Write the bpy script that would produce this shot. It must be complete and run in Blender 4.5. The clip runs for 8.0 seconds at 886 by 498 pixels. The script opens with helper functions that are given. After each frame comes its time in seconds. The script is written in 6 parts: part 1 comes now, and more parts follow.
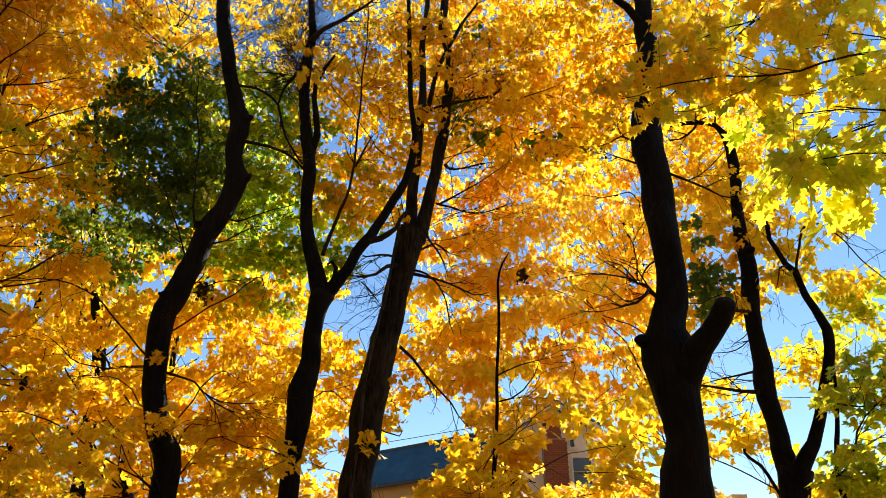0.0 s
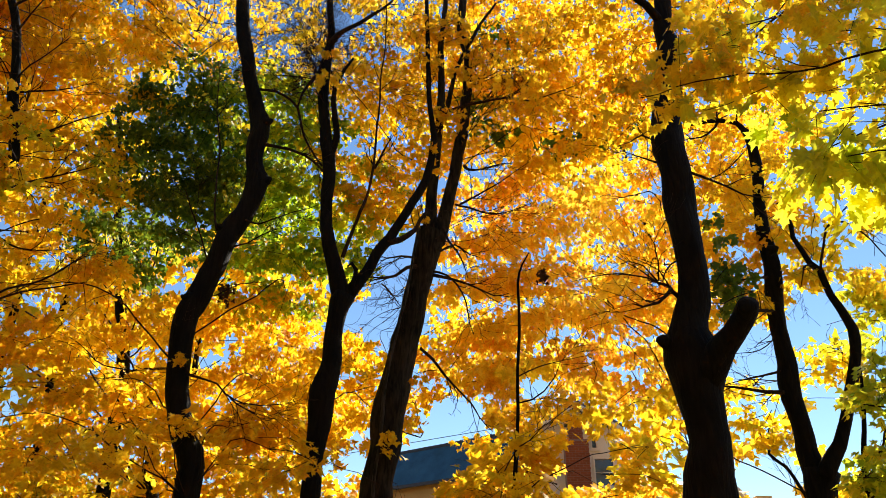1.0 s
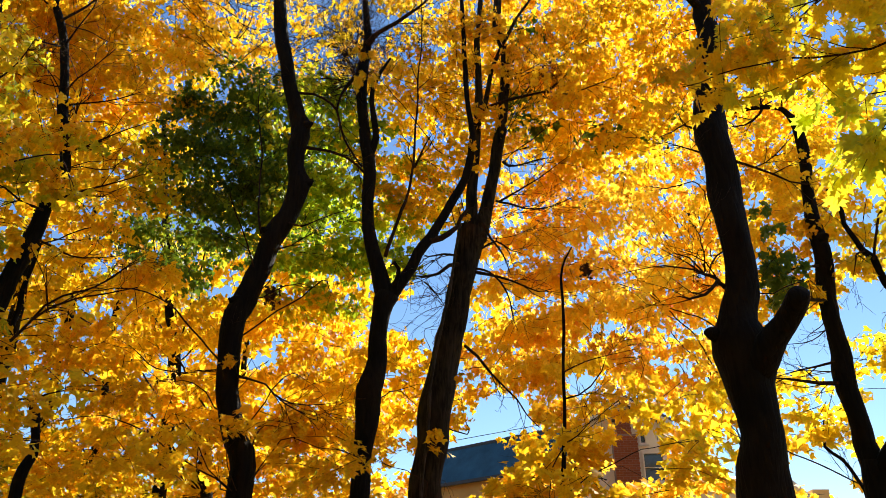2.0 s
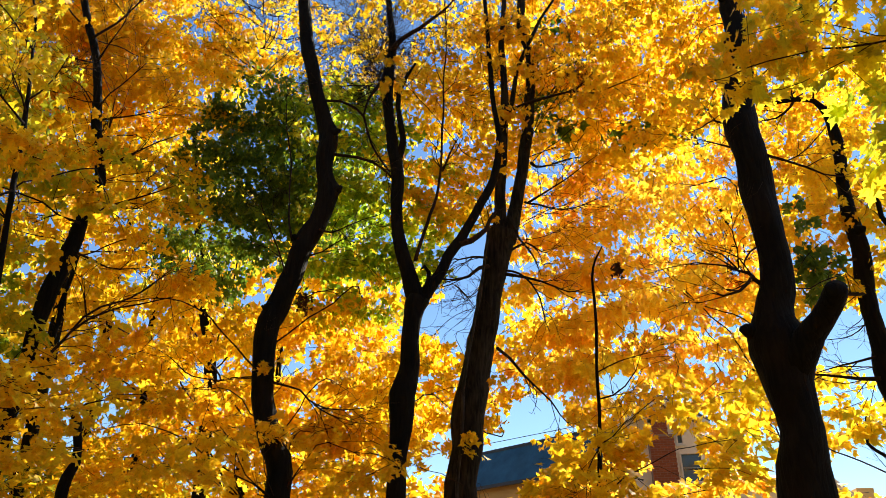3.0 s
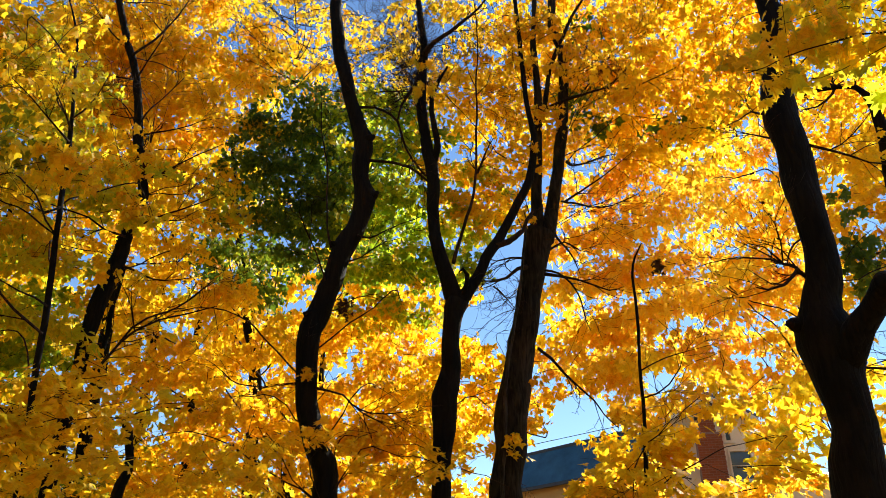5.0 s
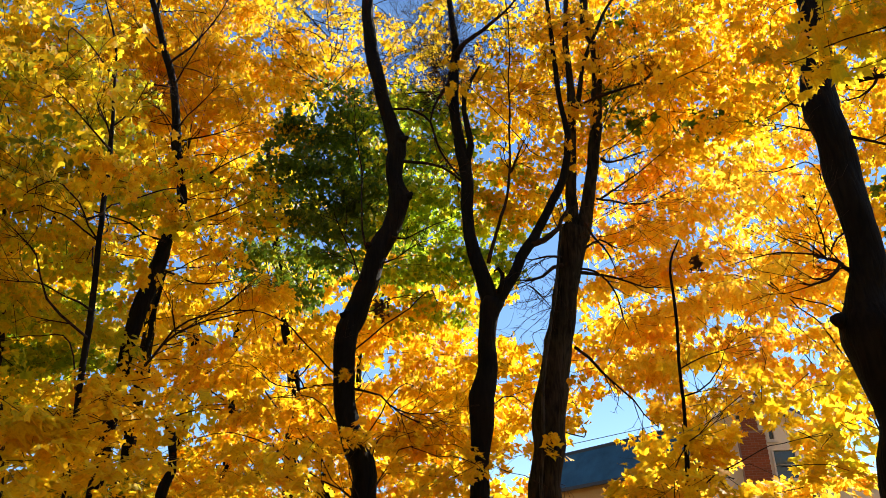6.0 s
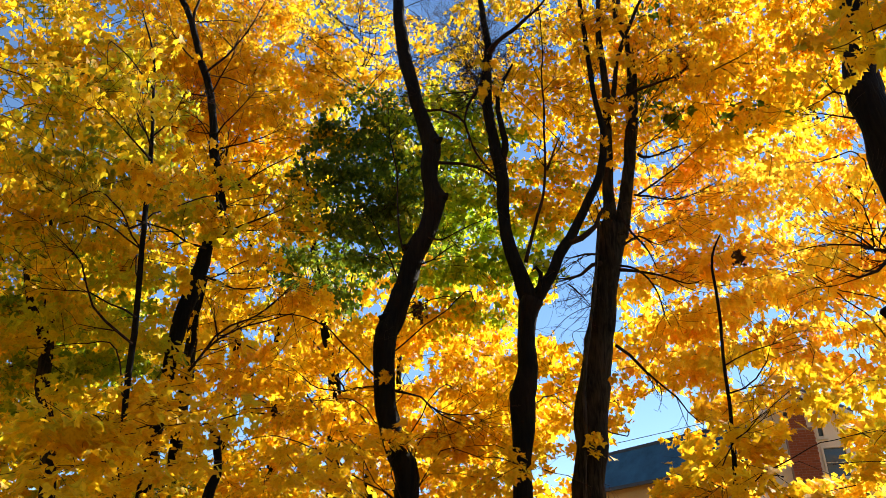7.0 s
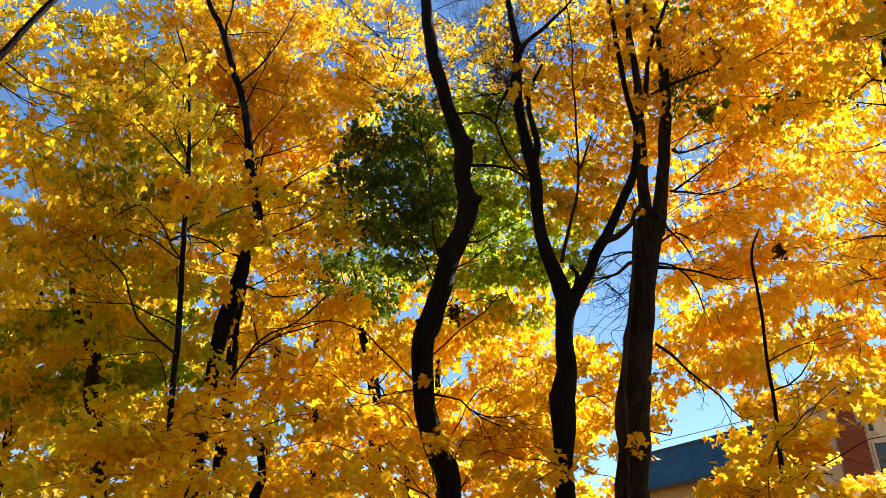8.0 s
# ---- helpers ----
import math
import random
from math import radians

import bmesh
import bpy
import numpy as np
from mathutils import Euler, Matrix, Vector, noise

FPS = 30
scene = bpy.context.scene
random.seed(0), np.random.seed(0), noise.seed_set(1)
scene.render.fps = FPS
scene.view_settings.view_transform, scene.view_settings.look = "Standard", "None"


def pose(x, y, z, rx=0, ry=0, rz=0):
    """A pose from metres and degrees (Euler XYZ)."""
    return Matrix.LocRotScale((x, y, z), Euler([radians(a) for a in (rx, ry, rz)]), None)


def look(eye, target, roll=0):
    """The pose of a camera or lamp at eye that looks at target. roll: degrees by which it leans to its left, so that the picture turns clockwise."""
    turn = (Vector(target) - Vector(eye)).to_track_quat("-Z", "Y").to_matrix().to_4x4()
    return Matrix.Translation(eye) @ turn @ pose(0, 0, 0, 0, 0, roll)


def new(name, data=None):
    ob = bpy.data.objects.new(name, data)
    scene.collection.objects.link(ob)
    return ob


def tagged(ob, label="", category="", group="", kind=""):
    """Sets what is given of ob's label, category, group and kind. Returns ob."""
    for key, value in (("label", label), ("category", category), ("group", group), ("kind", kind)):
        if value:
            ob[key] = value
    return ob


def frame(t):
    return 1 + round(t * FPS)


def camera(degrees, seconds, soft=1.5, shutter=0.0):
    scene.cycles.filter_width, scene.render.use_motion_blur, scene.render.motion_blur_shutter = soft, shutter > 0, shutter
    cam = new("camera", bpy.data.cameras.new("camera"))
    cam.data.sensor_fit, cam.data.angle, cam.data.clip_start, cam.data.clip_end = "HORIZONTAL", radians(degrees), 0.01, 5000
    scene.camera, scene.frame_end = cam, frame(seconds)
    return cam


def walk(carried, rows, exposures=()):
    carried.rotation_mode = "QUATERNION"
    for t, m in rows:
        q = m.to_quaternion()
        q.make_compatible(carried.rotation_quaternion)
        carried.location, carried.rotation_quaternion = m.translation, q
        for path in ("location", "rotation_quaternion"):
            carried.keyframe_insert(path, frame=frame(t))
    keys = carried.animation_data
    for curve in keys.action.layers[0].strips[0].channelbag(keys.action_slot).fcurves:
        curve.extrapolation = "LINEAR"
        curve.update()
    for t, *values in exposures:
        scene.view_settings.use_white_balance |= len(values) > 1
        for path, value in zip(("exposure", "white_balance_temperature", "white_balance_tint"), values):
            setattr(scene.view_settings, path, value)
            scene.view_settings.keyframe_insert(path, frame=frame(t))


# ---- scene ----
# ---- the camera and its walk: a slow pan to the left, looking up into the crowns ----
cam = camera(60.6, 8.0, soft=0.85)
PATH = [
    (0.0, pose(0.000, 0.000, 1.600, 117.00, 0.00, 0.00)),
    (0.5, pose(0.002, 0.000, 1.604, 117.08, -0.14, 0.73)),
    (1.0, pose(0.003, 0.001, 1.604, 117.06, -0.33, 1.52)),
    (1.5, pose(-0.001, -0.003, 1.605, 116.83, -0.40, 3.30)),
    (3.0, pose(-0.001, -0.016, 1.593, 117.08, -0.10, 7.65)),
    (3.5, pose(0.001, -0.019, 1.592, 117.31, 0.08, 8.77)),
    (4.0, pose(0.003, -0.022, 1.595, 117.33, 0.26, 9.55)),
    (4.5, pose(0.005, -0.027, 1.593, 117.28, 0.29, 10.09)),
    (6.0, pose(0.002, -0.029, 1.591, 117.24, -0.24, 13.74)),
    (6.5, pose(0.000, -0.021, 1.597, 117.31, -0.38, 15.20)),
    (7.0, pose(-0.005, -0.014, 1.591, 117.32, -0.31, 16.82)),
    (7.5, pose(0.004, -0.037, 1.597, 117.19, -0.17, 18.48)),
    (8.0, pose(0.006, -0.035, 1.602, 117.41, -0.06, 19.95)),
]
EXPOSURES = [(0.0, 1.51), (3.5, 1.62), (8.0, 1.66)]
walk(cam, PATH, EXPOSURES)

# ---- world and sun ----
SUN_BEARING, SUN_HEIGHT = 30.0, 42.0  # degrees right of +y, degrees above the horizon
world = bpy.data.worlds.new("sky")
scene.world = world
world.use_nodes = True
wn, wl = world.node_tree.nodes, world.node_tree.links
sky = wn.new("ShaderNodeTexSky")
sky.sky_type = "NISHITA"
sky.sun_disc = False
sky.sun_elevation = radians(SUN_HEIGHT)
sky.sun_rotation = radians(SUN_BEARING)
sky.air_density, sky.dust_density, sky.ozone_density = 1.0, 0.0, 2.0
wn["Background"].inputs["Strength"].default_value = 0.060
clear = wn.new("ShaderNodeHueSaturation")  # raises the sky's saturation to tune its blue
clear.inputs["Saturation"].default_value = 1.10
wl.new(sky.outputs["Color"], clear.inputs["Color"])
wl.new(clear.outputs["Color"], wn["Background"].inputs["Color"])
sun = new("sun", bpy.data.lights.new("sun", "SUN"))
sun.data.energy = 5.0
sun.data.angle = radians(0.55)
sun.data.color = (1.0, 0.905, 0.78)
_b, _h = radians(SUN_BEARING), radians(SUN_HEIGHT)
sun.matrix_world = look((math.sin(_b) * math.cos(_h) * 60, math.cos(_b) * math.cos(_h) * 60, math.sin(_h) * 60), (0, 0, 0))


# ---- materials ----
def material(name, roughness=0.8, specular=0.3):
    m = bpy.data.materials.new(name)
    m.use_nodes = True
    b = m.node_tree.nodes["Principled BSDF"]
    b.inputs["Roughness"].default_value = roughness
    b.inputs["Specular IOR Level"].default_value = specular
    return m, m.node_tree.nodes, m.node_tree.links, b


def ramp(nodes, stops):
    r = nodes.new("ShaderNodeValToRGB")
    els = r.color_ramp.elements
    while len(els) < len(stops):
        els.new(0.5)
    for e, (p, c) in zip(els, stops):
        e.position, e.color = p, (*c, 1)
    return r


def leaf_material(name, stops, passing=0.68):
    """A leaf: part of the light is scattered back, the rest passes through the blade."""
    m, n, l, b = material(name, 0.5, 0.22)
    out = n["Material Output"]
    geo, info = n.new("ShaderNodeNewGeometry"), n.new("ShaderNodeObjectInfo")
    add, frac = n.new("ShaderNodeMath"), n.new("ShaderNodeMath")
    add.operation, frac.operation = "ADD", "FRACT"
    l.new(geo.outputs["Random Per Island"], add.inputs[0])
    l.new(info.outputs["Random"], add.inputs[1])
    l.new(add.outputs[0], frac.inputs[0])
    # leaf by leaf, pushed warmer or greener by broad patches of the crown
    big = n.new("ShaderNodeTexNoise")
    big.inputs["Scale"].default_value, big.inputs["Detail"].default_value = 0.9, 2.0
    l.new(geo.outputs["Position"], big.inputs["Vector"])
    shift = n.new("ShaderNodeMath")
    shift.operation = "MULTIPLY_ADD"
    shift.inputs[1].default_value, shift.inputs[2].default_value = 1.6, -0.8
    l.new(big.outputs["Fac"], shift.inputs[0])
    tot = n.new("ShaderNodeMath")
    tot.operation, tot.use_clamp = "MULTIPLY_ADD", True
    tot.inputs[1].default_value = 0.75
    l.new(frac.outputs[0], tot.inputs[0])
    off = n.new("ShaderNodeMath")
    off.operation = "ADD"
    off.inputs[1].default_value = 0.125
    l.new(shift.outputs[0], off.inputs[0])
    l.new(off.outputs[0], tot.inputs[2])
    r = ramp(n, stops)
    l.new(tot.outputs[0], r.inputs["Fac"])
    # blotches and veins on the blade
    spot = n.new("ShaderNodeTexNoise")
    spot.inputs["Scale"].default_value, spot.inputs["Detail"].default_value = 38.0, 3.0
    l.new(geo.outputs["Position"], spot.inputs["Vector"])
    sr = ramp(n, [(0.3, (0.62, 0.55, 0.42)), (0.55, (1, 1, 1))])
    l.new(spot.outputs["Fac"], sr.inputs["Fac"])
    mul = n.new("ShaderNodeMix")
    mul.data_type, mul.blend_type = "RGBA", "MULTIPLY"
    mul.inputs["Factor"].default_value = 0.55
    l.new(r.outputs["Color"], mul.inputs["A"])
    l.new(sr.outputs["Color"], mul.inputs["B"])
    l.new(mul.outputs["Result"], b.inputs["Base Color"])
    trans, mix = n.new("ShaderNodeBsdfTranslucent"), n.new("ShaderNodeMixShader")
    mix.inputs["Fac"].default_value = passing
    l.new(mul.outputs["Result"], trans.inputs["Color"])
    l.new(b.outputs["BSDF"], mix.inputs[1])
    l.new(trans.outputs["BSDF"], mix.inputs[2])
    l.new(mix.outputs["Shader"], out.inputs["Surface"])
    return m


LEAF_GOLD = leaf_material("gold_leaf", [(0.0, (0.88, 0.47, 0.014)), (0.35, (0.90, 0.59, 0.016)), (0.7, (0.91, 0.66, 0.02)), (1.0, (0.90, 0.71, 0.03))])
LEAF_ORANGE = leaf_material("orange_leaf", [(0.0, (0.93, 0.44, 0.04)), (0.25, (0.95, 0.62, 0.035)), (0.75, (0.95, 0.71, 0.045)), (1.0, (0.95, 0.78, 0.07))], 0.82)
LEAF_YELLOW = leaf_material("yellow_leaf", [(0.0, (0.89, 0.55, 0.018)), (0.35, (0.91, 0.66, 0.022)), (0.7, (0.88, 0.71, 0.03)), (1.0, (0.62, 0.62, 0.03))])
LEAF_LEMON = leaf_material("lemon_leaf", [(0.0, (0.84, 0.64, 0.02)), (0.4, (0.78, 0.70, 0.03)), (0.75, (0.62, 0.66, 0.03)), (1.0, (0.34, 0.46, 0.025))])
LEAF_OLIVE = leaf_material("olive_leaf", [(0.0, (0.88, 0.55, 0.016)), (0.5, (0.86, 0.63, 0.02)), (0.8, (0.58, 0.53, 0.025)), (1.0, (0.24, 0.30, 0.025))])
LEAF_LIME = leaf_material("lime_leaf", [(0.0, (0.82, 0.66, 0.025)), (0.3, (0.56, 0.61, 0.025)), (0.65, (0.33, 0.48, 0.02)), (1.0, (0.18, 0.32, 0.016))])
LEAF_GREEN = leaf_material("green_leaf", [(0.0, (0.42, 0.44, 0.025)), (0.2, (0.20, 0.29, 0.018)), (0.6, (0.09, 0.16, 0.012)), (1.0, (0.11, 0.20, 0.016))], 0.55)


def bark_material(name, dark, light, scale=1.0):
    m, n, l, b = material(name, 0.9, 0.15)
    co, mp = n.new("ShaderNodeTexCoord"), n.new("ShaderNodeMapping")
    mp.inputs["Scale"].default_value = (14 * scale, 14 * scale, 2.2 * scale)
    l.new(co.outputs["Object"], mp.inputs["Vector"])
    ridge, patch = n.new("ShaderNodeTexNoise"), n.new("ShaderNodeTexNoise")
    ridge.inputs["Scale"].default_value, ridge.inputs["Detail"].default_value, ridge.inputs["Distortion"].default_value = 2.0, 6.0, 0.6
    l.new(mp.outputs["Vector"], ridge.inputs["Vector"])
    patch.inputs["Scale"].default_value, patch.inputs["Detail"].default_value = 2.5, 4.0
    l.new(co.outputs["Object"], patch.inputs["Vector"])
    r = ramp(n, [(0.35, dark), (0.62, light)])
    l.new(ridge.outputs["Fac"], r.inputs["Fac"])
    pr = ramp(n, [(0.35, (0.55, 0.55, 0.55)), (0.65, (1, 1, 1))])
    l.new(patch.outputs["Fac"], pr.inputs["Fac"])
    mul = n.new("ShaderNodeMix")
    mul.data_type, mul.blend_type = "RGBA", "MULTIPLY"
    mul.inputs["Factor"].default_value = 1.0
    l.new(r.outputs["Color"], mul.inputs["A"])
    l.new(pr.outputs["Color"], mul.inputs["B"])
    l.new(mul.outputs["Result"], b.inputs["Base Color"])
    bump = n.new("ShaderNodeBump")
    bump.inputs["Strength"].default_value, bump.inputs["Distance"].default_value = 0.9, 0.02
    l.new(ridge.outputs["Fac"], bump.inputs["Height"])
    l.new(bump.outputs["Normal"], b.inputs["Normal"])
    return m


# both far darker than maple bark: backlit shade is put into their colour
BARK = bark_material("shaded_bark", (0.0025, 0.002, 0.0017), (0.009, 0.007, 0.005))
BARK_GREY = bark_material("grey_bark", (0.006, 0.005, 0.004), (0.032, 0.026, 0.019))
# the bright streak along the vine is painted in as this paler bark
VINE = bark_material("lit_vine_bark", (0.012, 0.011, 0.010), (0.06, 0.055, 0.048), 1.5)
TWIG = bark_material("twig_bark", (0.012, 0.007, 0.005), (0.045, 0.024, 0.014), 2.0)


def plain(name, colour, rough=0.8, spread=0.25, scale=6.0, bump=0.0, spec=0.3, metal=0.0):
    m, n, l, b = material(name, rough, spec)
    b.inputs["Metallic"].default_value = metal
    co, no, fine = n.new("ShaderNodeTexCoord"), n.new("ShaderNodeTexNoise"), n.new("ShaderNodeTexNoise")
    no.inputs["Scale"].default_value, no.inputs["Detail"].default_value = scale * 0.25, 5.0
    fine.inputs["Scale"].default_value, fine.inputs["Detail"].default_value = scale * 6, 3.0
    l.new(co.outputs["Object"], no.inputs["Vector"])
    l.new(co.outputs["Object"], fine.inputs["Vector"])
    av = n.new("ShaderNodeMath")
    av.operation = "MULTIPLY_ADD"
    av.inputs[1].default_value = 0.4
    l.new(fine.outputs["Fac"], av.inputs[0])
    sc = n.new("ShaderNodeMath")
    sc.operation = "MULTIPLY"
    sc.inputs[1].default_value = 0.6
    l.new(no.outputs["Fac"], sc.inputs[0])
    l.new(sc.outputs[0], av.inputs[2])
    info = n.new("ShaderNodeObjectInfo")
    jit = n.new("ShaderNodeMath")
    jit.operation = "MULTIPLY_ADD"
    jit.inputs[1].default_value, jit.inputs[2].default_value = 0.14, -0.07
    l.new(info.outputs["Random"], jit.inputs[0])
    ad = n.new("ShaderNodeMath")
    ad.operation = "ADD"
    l.new(av.outputs[0], ad.inputs[0])
    l.new(jit.outputs[0], ad.inputs[1])
    r = ramp(n, [(0.3, tuple(c * (1 - spread) for c in colour)), (0.7, tuple(min(1, c * (1 + spread)) for c in colour))])
    l.new(ad.outputs[0], r.inputs["Fac"])
    l.new(r.outputs["Color"], b.inputs["Base Color"])
    if bump:
        bp = n.new("ShaderNodeBump")
        bp.inputs["Strength"].default_value, bp.inputs["Distance"].default_value = bump, 0.01
        l.new(fine.outputs["Fac"], bp.inputs["Height"])
        l.new(bp.outputs["Normal"], b.inputs["Normal"])
    return m


SLATE = plain("blue_slate", (0.030, 0.092, 0.150), 0.75, 0.35, 8, 0.3, 0.15)
SLATE_GREY = plain("grey_shingle", (0.12, 0.12, 0.14), 0.85, 0.3, 8, 0.4)
STUCCO = plain("cream_stucco", (0.76, 0.66, 0.50), 0.9, 0.10, 5, 0.4)
OCHRE = plain("ochre_stucco", (0.48, 0.30, 0.11), 0.9, 0.15, 5, 0.4)
BRICK = plain("red_brick", (0.26, 0.075, 0.030), 0.9, 0.3, 7, 0.5)
MORTAR = plain("mortar", (0.26, 0.16, 0.12), 0.95, 0.2, 9, 0.4)
TRIM = plain("painted_trim", (0.68, 0.60, 0.46), 0.6, 0.08, 5)
DARK_TRIM = plain("dark_gutter", (0.03, 0.03, 0.035), 0.5, 0.2, 5)
GLASS = plain("dark_pane", (0.05, 0.06, 0.05), 0.06, 0.2, 2, 0.0, 0.6)


def litter_material():
    """Fallen leaves lying over dark earth."""
    m, n, l, b = material("leaf_litter", 0.95, 0.1)
    co, cell, big = n.new("ShaderNodeTexCoord"), n.new("ShaderNodeTexVoronoi"), n.new("ShaderNodeTexNoise")
    cell.inputs["Scale"].default_value, cell.inputs["Randomness"].default_value = 11.0, 1.0
    big.inputs["Scale"].default_value, big.inputs["Detail"].default_value = 0.7, 5.0
    l.new(co.outputs["Object"], cell.inputs["Vector"])
    l.new(co.outputs["Object"], big.inputs["Vector"])
    sep = n.new("ShaderNodeSeparateColor")
    l.new(cell.outputs["Color"], sep.inputs["Color"])
    r = ramp(n, [(0.0, (0.05, 0.03, 0.015)), (0.4, (0.16, 0.08, 0.025)), (0.7, (0.30, 0.16, 0.03)), (1.0, (0.42, 0.26, 0.04))])
    l.new(sep.outputs["Red"], r.inputs["Fac"])
    pr = ramp(n, [(0.35, (0.35, 0.33, 0.30)), (0.7, (1, 1, 1))])
    l.new(big.outputs["Fac"], pr.inputs["Fac"])
    mul = n.new("ShaderNodeMix")
    mul.data_type, mul.blend_type = "RGBA", "MULTIPLY"
    mul.inputs["Factor"].default_value = 1.0
    l.new(r.outputs["Color"], mul.inputs["A"])
    l.new(pr.outputs["Color"], mul.inputs["B"])
    l.new(mul.outputs["Result"], b.inputs["Base Color"])
    bump = n.new("ShaderNodeBump")
    bump.inputs["Strength"].default_value, bump.inputs["Distance"].default_value = 0.8, 0.02
    l.new(cell.outputs["Distance"], bump.inputs["Height"])
    l.new(bump.outputs["Normal"], b.inputs["Normal"])
    return m


SOIL = litter_material()
WIRE = plain("cable", (0.015, 0.015, 0.016), 0.6, 0.2, 5)
NEST = plain("withered_leaf", (0.06, 0.028, 0.012), 0.9, 0.4, 20, 0.5)


# ---- building helpers ----
def part(name, bm, mat, parent=None, label=""):
    me = bpy.data.meshes.new(name)
    bm.to_mesh(me)
    bm.free()
    me.materials.append(mat)
    ob = new(name, me)
    if parent is not None:
        ob.parent = parent
        if parent.type == "EMPTY":
            ob.matrix_parent_inverse = parent.matrix_basis.inverted()
    if label:
        tagged(ob, label)
    return ob


def raw_part(name, verts, faces, sides, mat, parent=None, label=""):
    """A mesh from numpy arrays; every face has the same number of sides."""
    me = bpy.data.meshes.new(name)
    me.vertices.add(len(verts))
    me.vertices.foreach_set("co", np.ascontiguousarray(verts, np.float32).ravel())
    me.loops.add(len(faces) * sides)
    me.loops.foreach_set("vertex_index", np.ascontiguousarray(faces, np.int32).ravel())
    me.polygons.add(len(faces))
    me.polygons.foreach_set("loop_start", np.arange(len(faces), dtype=np.int32) * sides)
    me.update(calc_edges=True)
    me.materials.append(mat)
    ob = new(name, me)
    if parent is not None:
        ob.parent = parent
        if parent.type == "EMPTY":
            ob.matrix_parent_inverse = parent.matrix_basis.inverted()
    if label:
        tagged(ob, label)
    return ob


def spline(points, step):
    """Points (x, y, z, radius) rounded into a smooth line, with one sample about every step metres."""
    p = np.array(points, float)
    p = np.vstack([2 * p[0] - p[1], p, 2 * p[-1] - p[-2]])
    out = []
    for i in range(1, len(p) - 2):
        a, b, c, d = p[i - 1], p[i], p[i + 1], p[i + 2]
        n = max(1, int(np.linalg.norm(c[:3] - b[:3]) / step))
        for k in range(n):
            t = k / n
            out.append(0.5 * (2 * b + (c - a) * t + (2 * a - 5 * b + 4 * c - d) * t * t + (3 * b - a - 3 * c + d) * t ** 3))
    out.append(p[-2])
    out = np.array(out)
    out[:, 3] = np.maximum(out[:, 3], 0.002)
    return out


def tube(line, sides, rough=0.0, seed=0.0):
    """Verts and quads of a limb with lumps and ridges; both ends closed to a point-like cap."""
    n = len(line)
    tan = np.gradient(line[:, :3], axis=0)
    tan /= np.linalg.norm(tan, axis=1)[:, None] + 1e-9
    up = np.array([0.3, 1.0, 0.1])
    u = np.cross(tan, up)
    u /= np.linalg.norm(u, axis=1)[:, None] + 1e-9
    v = np.cross(tan, u)
    ang = np.arange(sides) * 2 * np.pi / sides
    ring = np.cos(ang)[None, :, None] * u[:, None] + np.sin(ang)[None, :, None] * v[:, None]
    rad = np.repeat(line[:, 3:4], sides, 1)
    if rough:
        for i in range(n):
            x, y, z = line[i, :3]
            for k in range(sides):
                q = Vector((math.cos(ang[k]) * 1.3 + seed, math.sin(ang[k]) * 1.3, z * 1.7 + x))
                w = Vector((math.cos(ang[k]) * 5 + seed, math.sin(ang[k]) * 5, z * 3.1))
                rad[i, k] *= 1 + rough * noise.noise(q) + 0.4 * rough * noise.noise(w)
    verts = (line[:, None, :3] + ring * rad[..., None]).reshape(-1, 3)
    verts = np.vstack([verts, line[0, :3] - tan[0] * line[0, 3] * 0.3, line[-1, :3] + tan[-1] * line[-1, 3] * 0.35])
    i, k = np.meshgrid(np.arange(n - 1), np.arange(sides), indexing="ij")
    k2 = (k + 1) % sides
    quads = np.stack([i * sides + k, i * sides + k2, (i + 1) * sides + k2, (i + 1) * sides + k], -1).reshape(-1, 4)
    a = np.arange(sides)
    b = (a + 1) % sides
    caps = np.vstack([np.stack([np.full(sides, n * sides), b, a], -1),
                      np.stack([np.full(sides, n * sides + 1), (n - 1) * sides + a, (n - 1) * sides + b], -1)])
    tris = np.vstack([quads[:, [0, 1, 2]], quads[:, [0, 2, 3]], caps])
    return verts, tris


def join(pieces):
    verts, tris, base = [], [], 0
    for v, t in pieces:
        verts.append(v)
        tris.append(t + base)
        base += len(v)
    return np.vstack(verts), np.vstack(tris)


def smooth(ob):
    ob.data.polygons.foreach_set("use_smooth", np.ones(len(ob.data.polygons), bool))
    return ob


def limb(name, points, mat, parent, sides=12, step=0.12, rough=0.12, label=""):
    line = spline(points, step)
    for i in range(1, len(line) - 1):  # small kinks, as wood grows
        q = Vector(line[i, :3]) * 2.3
        line[i, :3] += np.array(noise.noise_vector(q)) * (0.16 * line[i, 3] + 0.008) + np.array(noise.noise_vector(q * 2.6)) * (0.08 * line[i, 3] + 0.004)
    v, t = tube(line, sides, rough, points[0][0] * 3.7)
    return smooth(raw_part(name, v, t, 3, mat, parent, label))


# ---- leaves ----
def blade(right):
    """A maple blade from the right half of its outline, stalk at the origin, one unit wide, folded a little along its midrib."""
    outline = [(0.0, 0.0)] + right + [(-x, y) for x, y in reversed(right[:-1])]
    v = [(0.0, 0.30, 0.0)] + [(x, y, 0.16 * abs(x) - 0.10 * max(0.0, y - 0.3)) for x, y in outline]
    n = len(outline)
    return np.array(v), np.array([(0, 1 + i, 1 + (i + 1) % n) for i in range(n)])


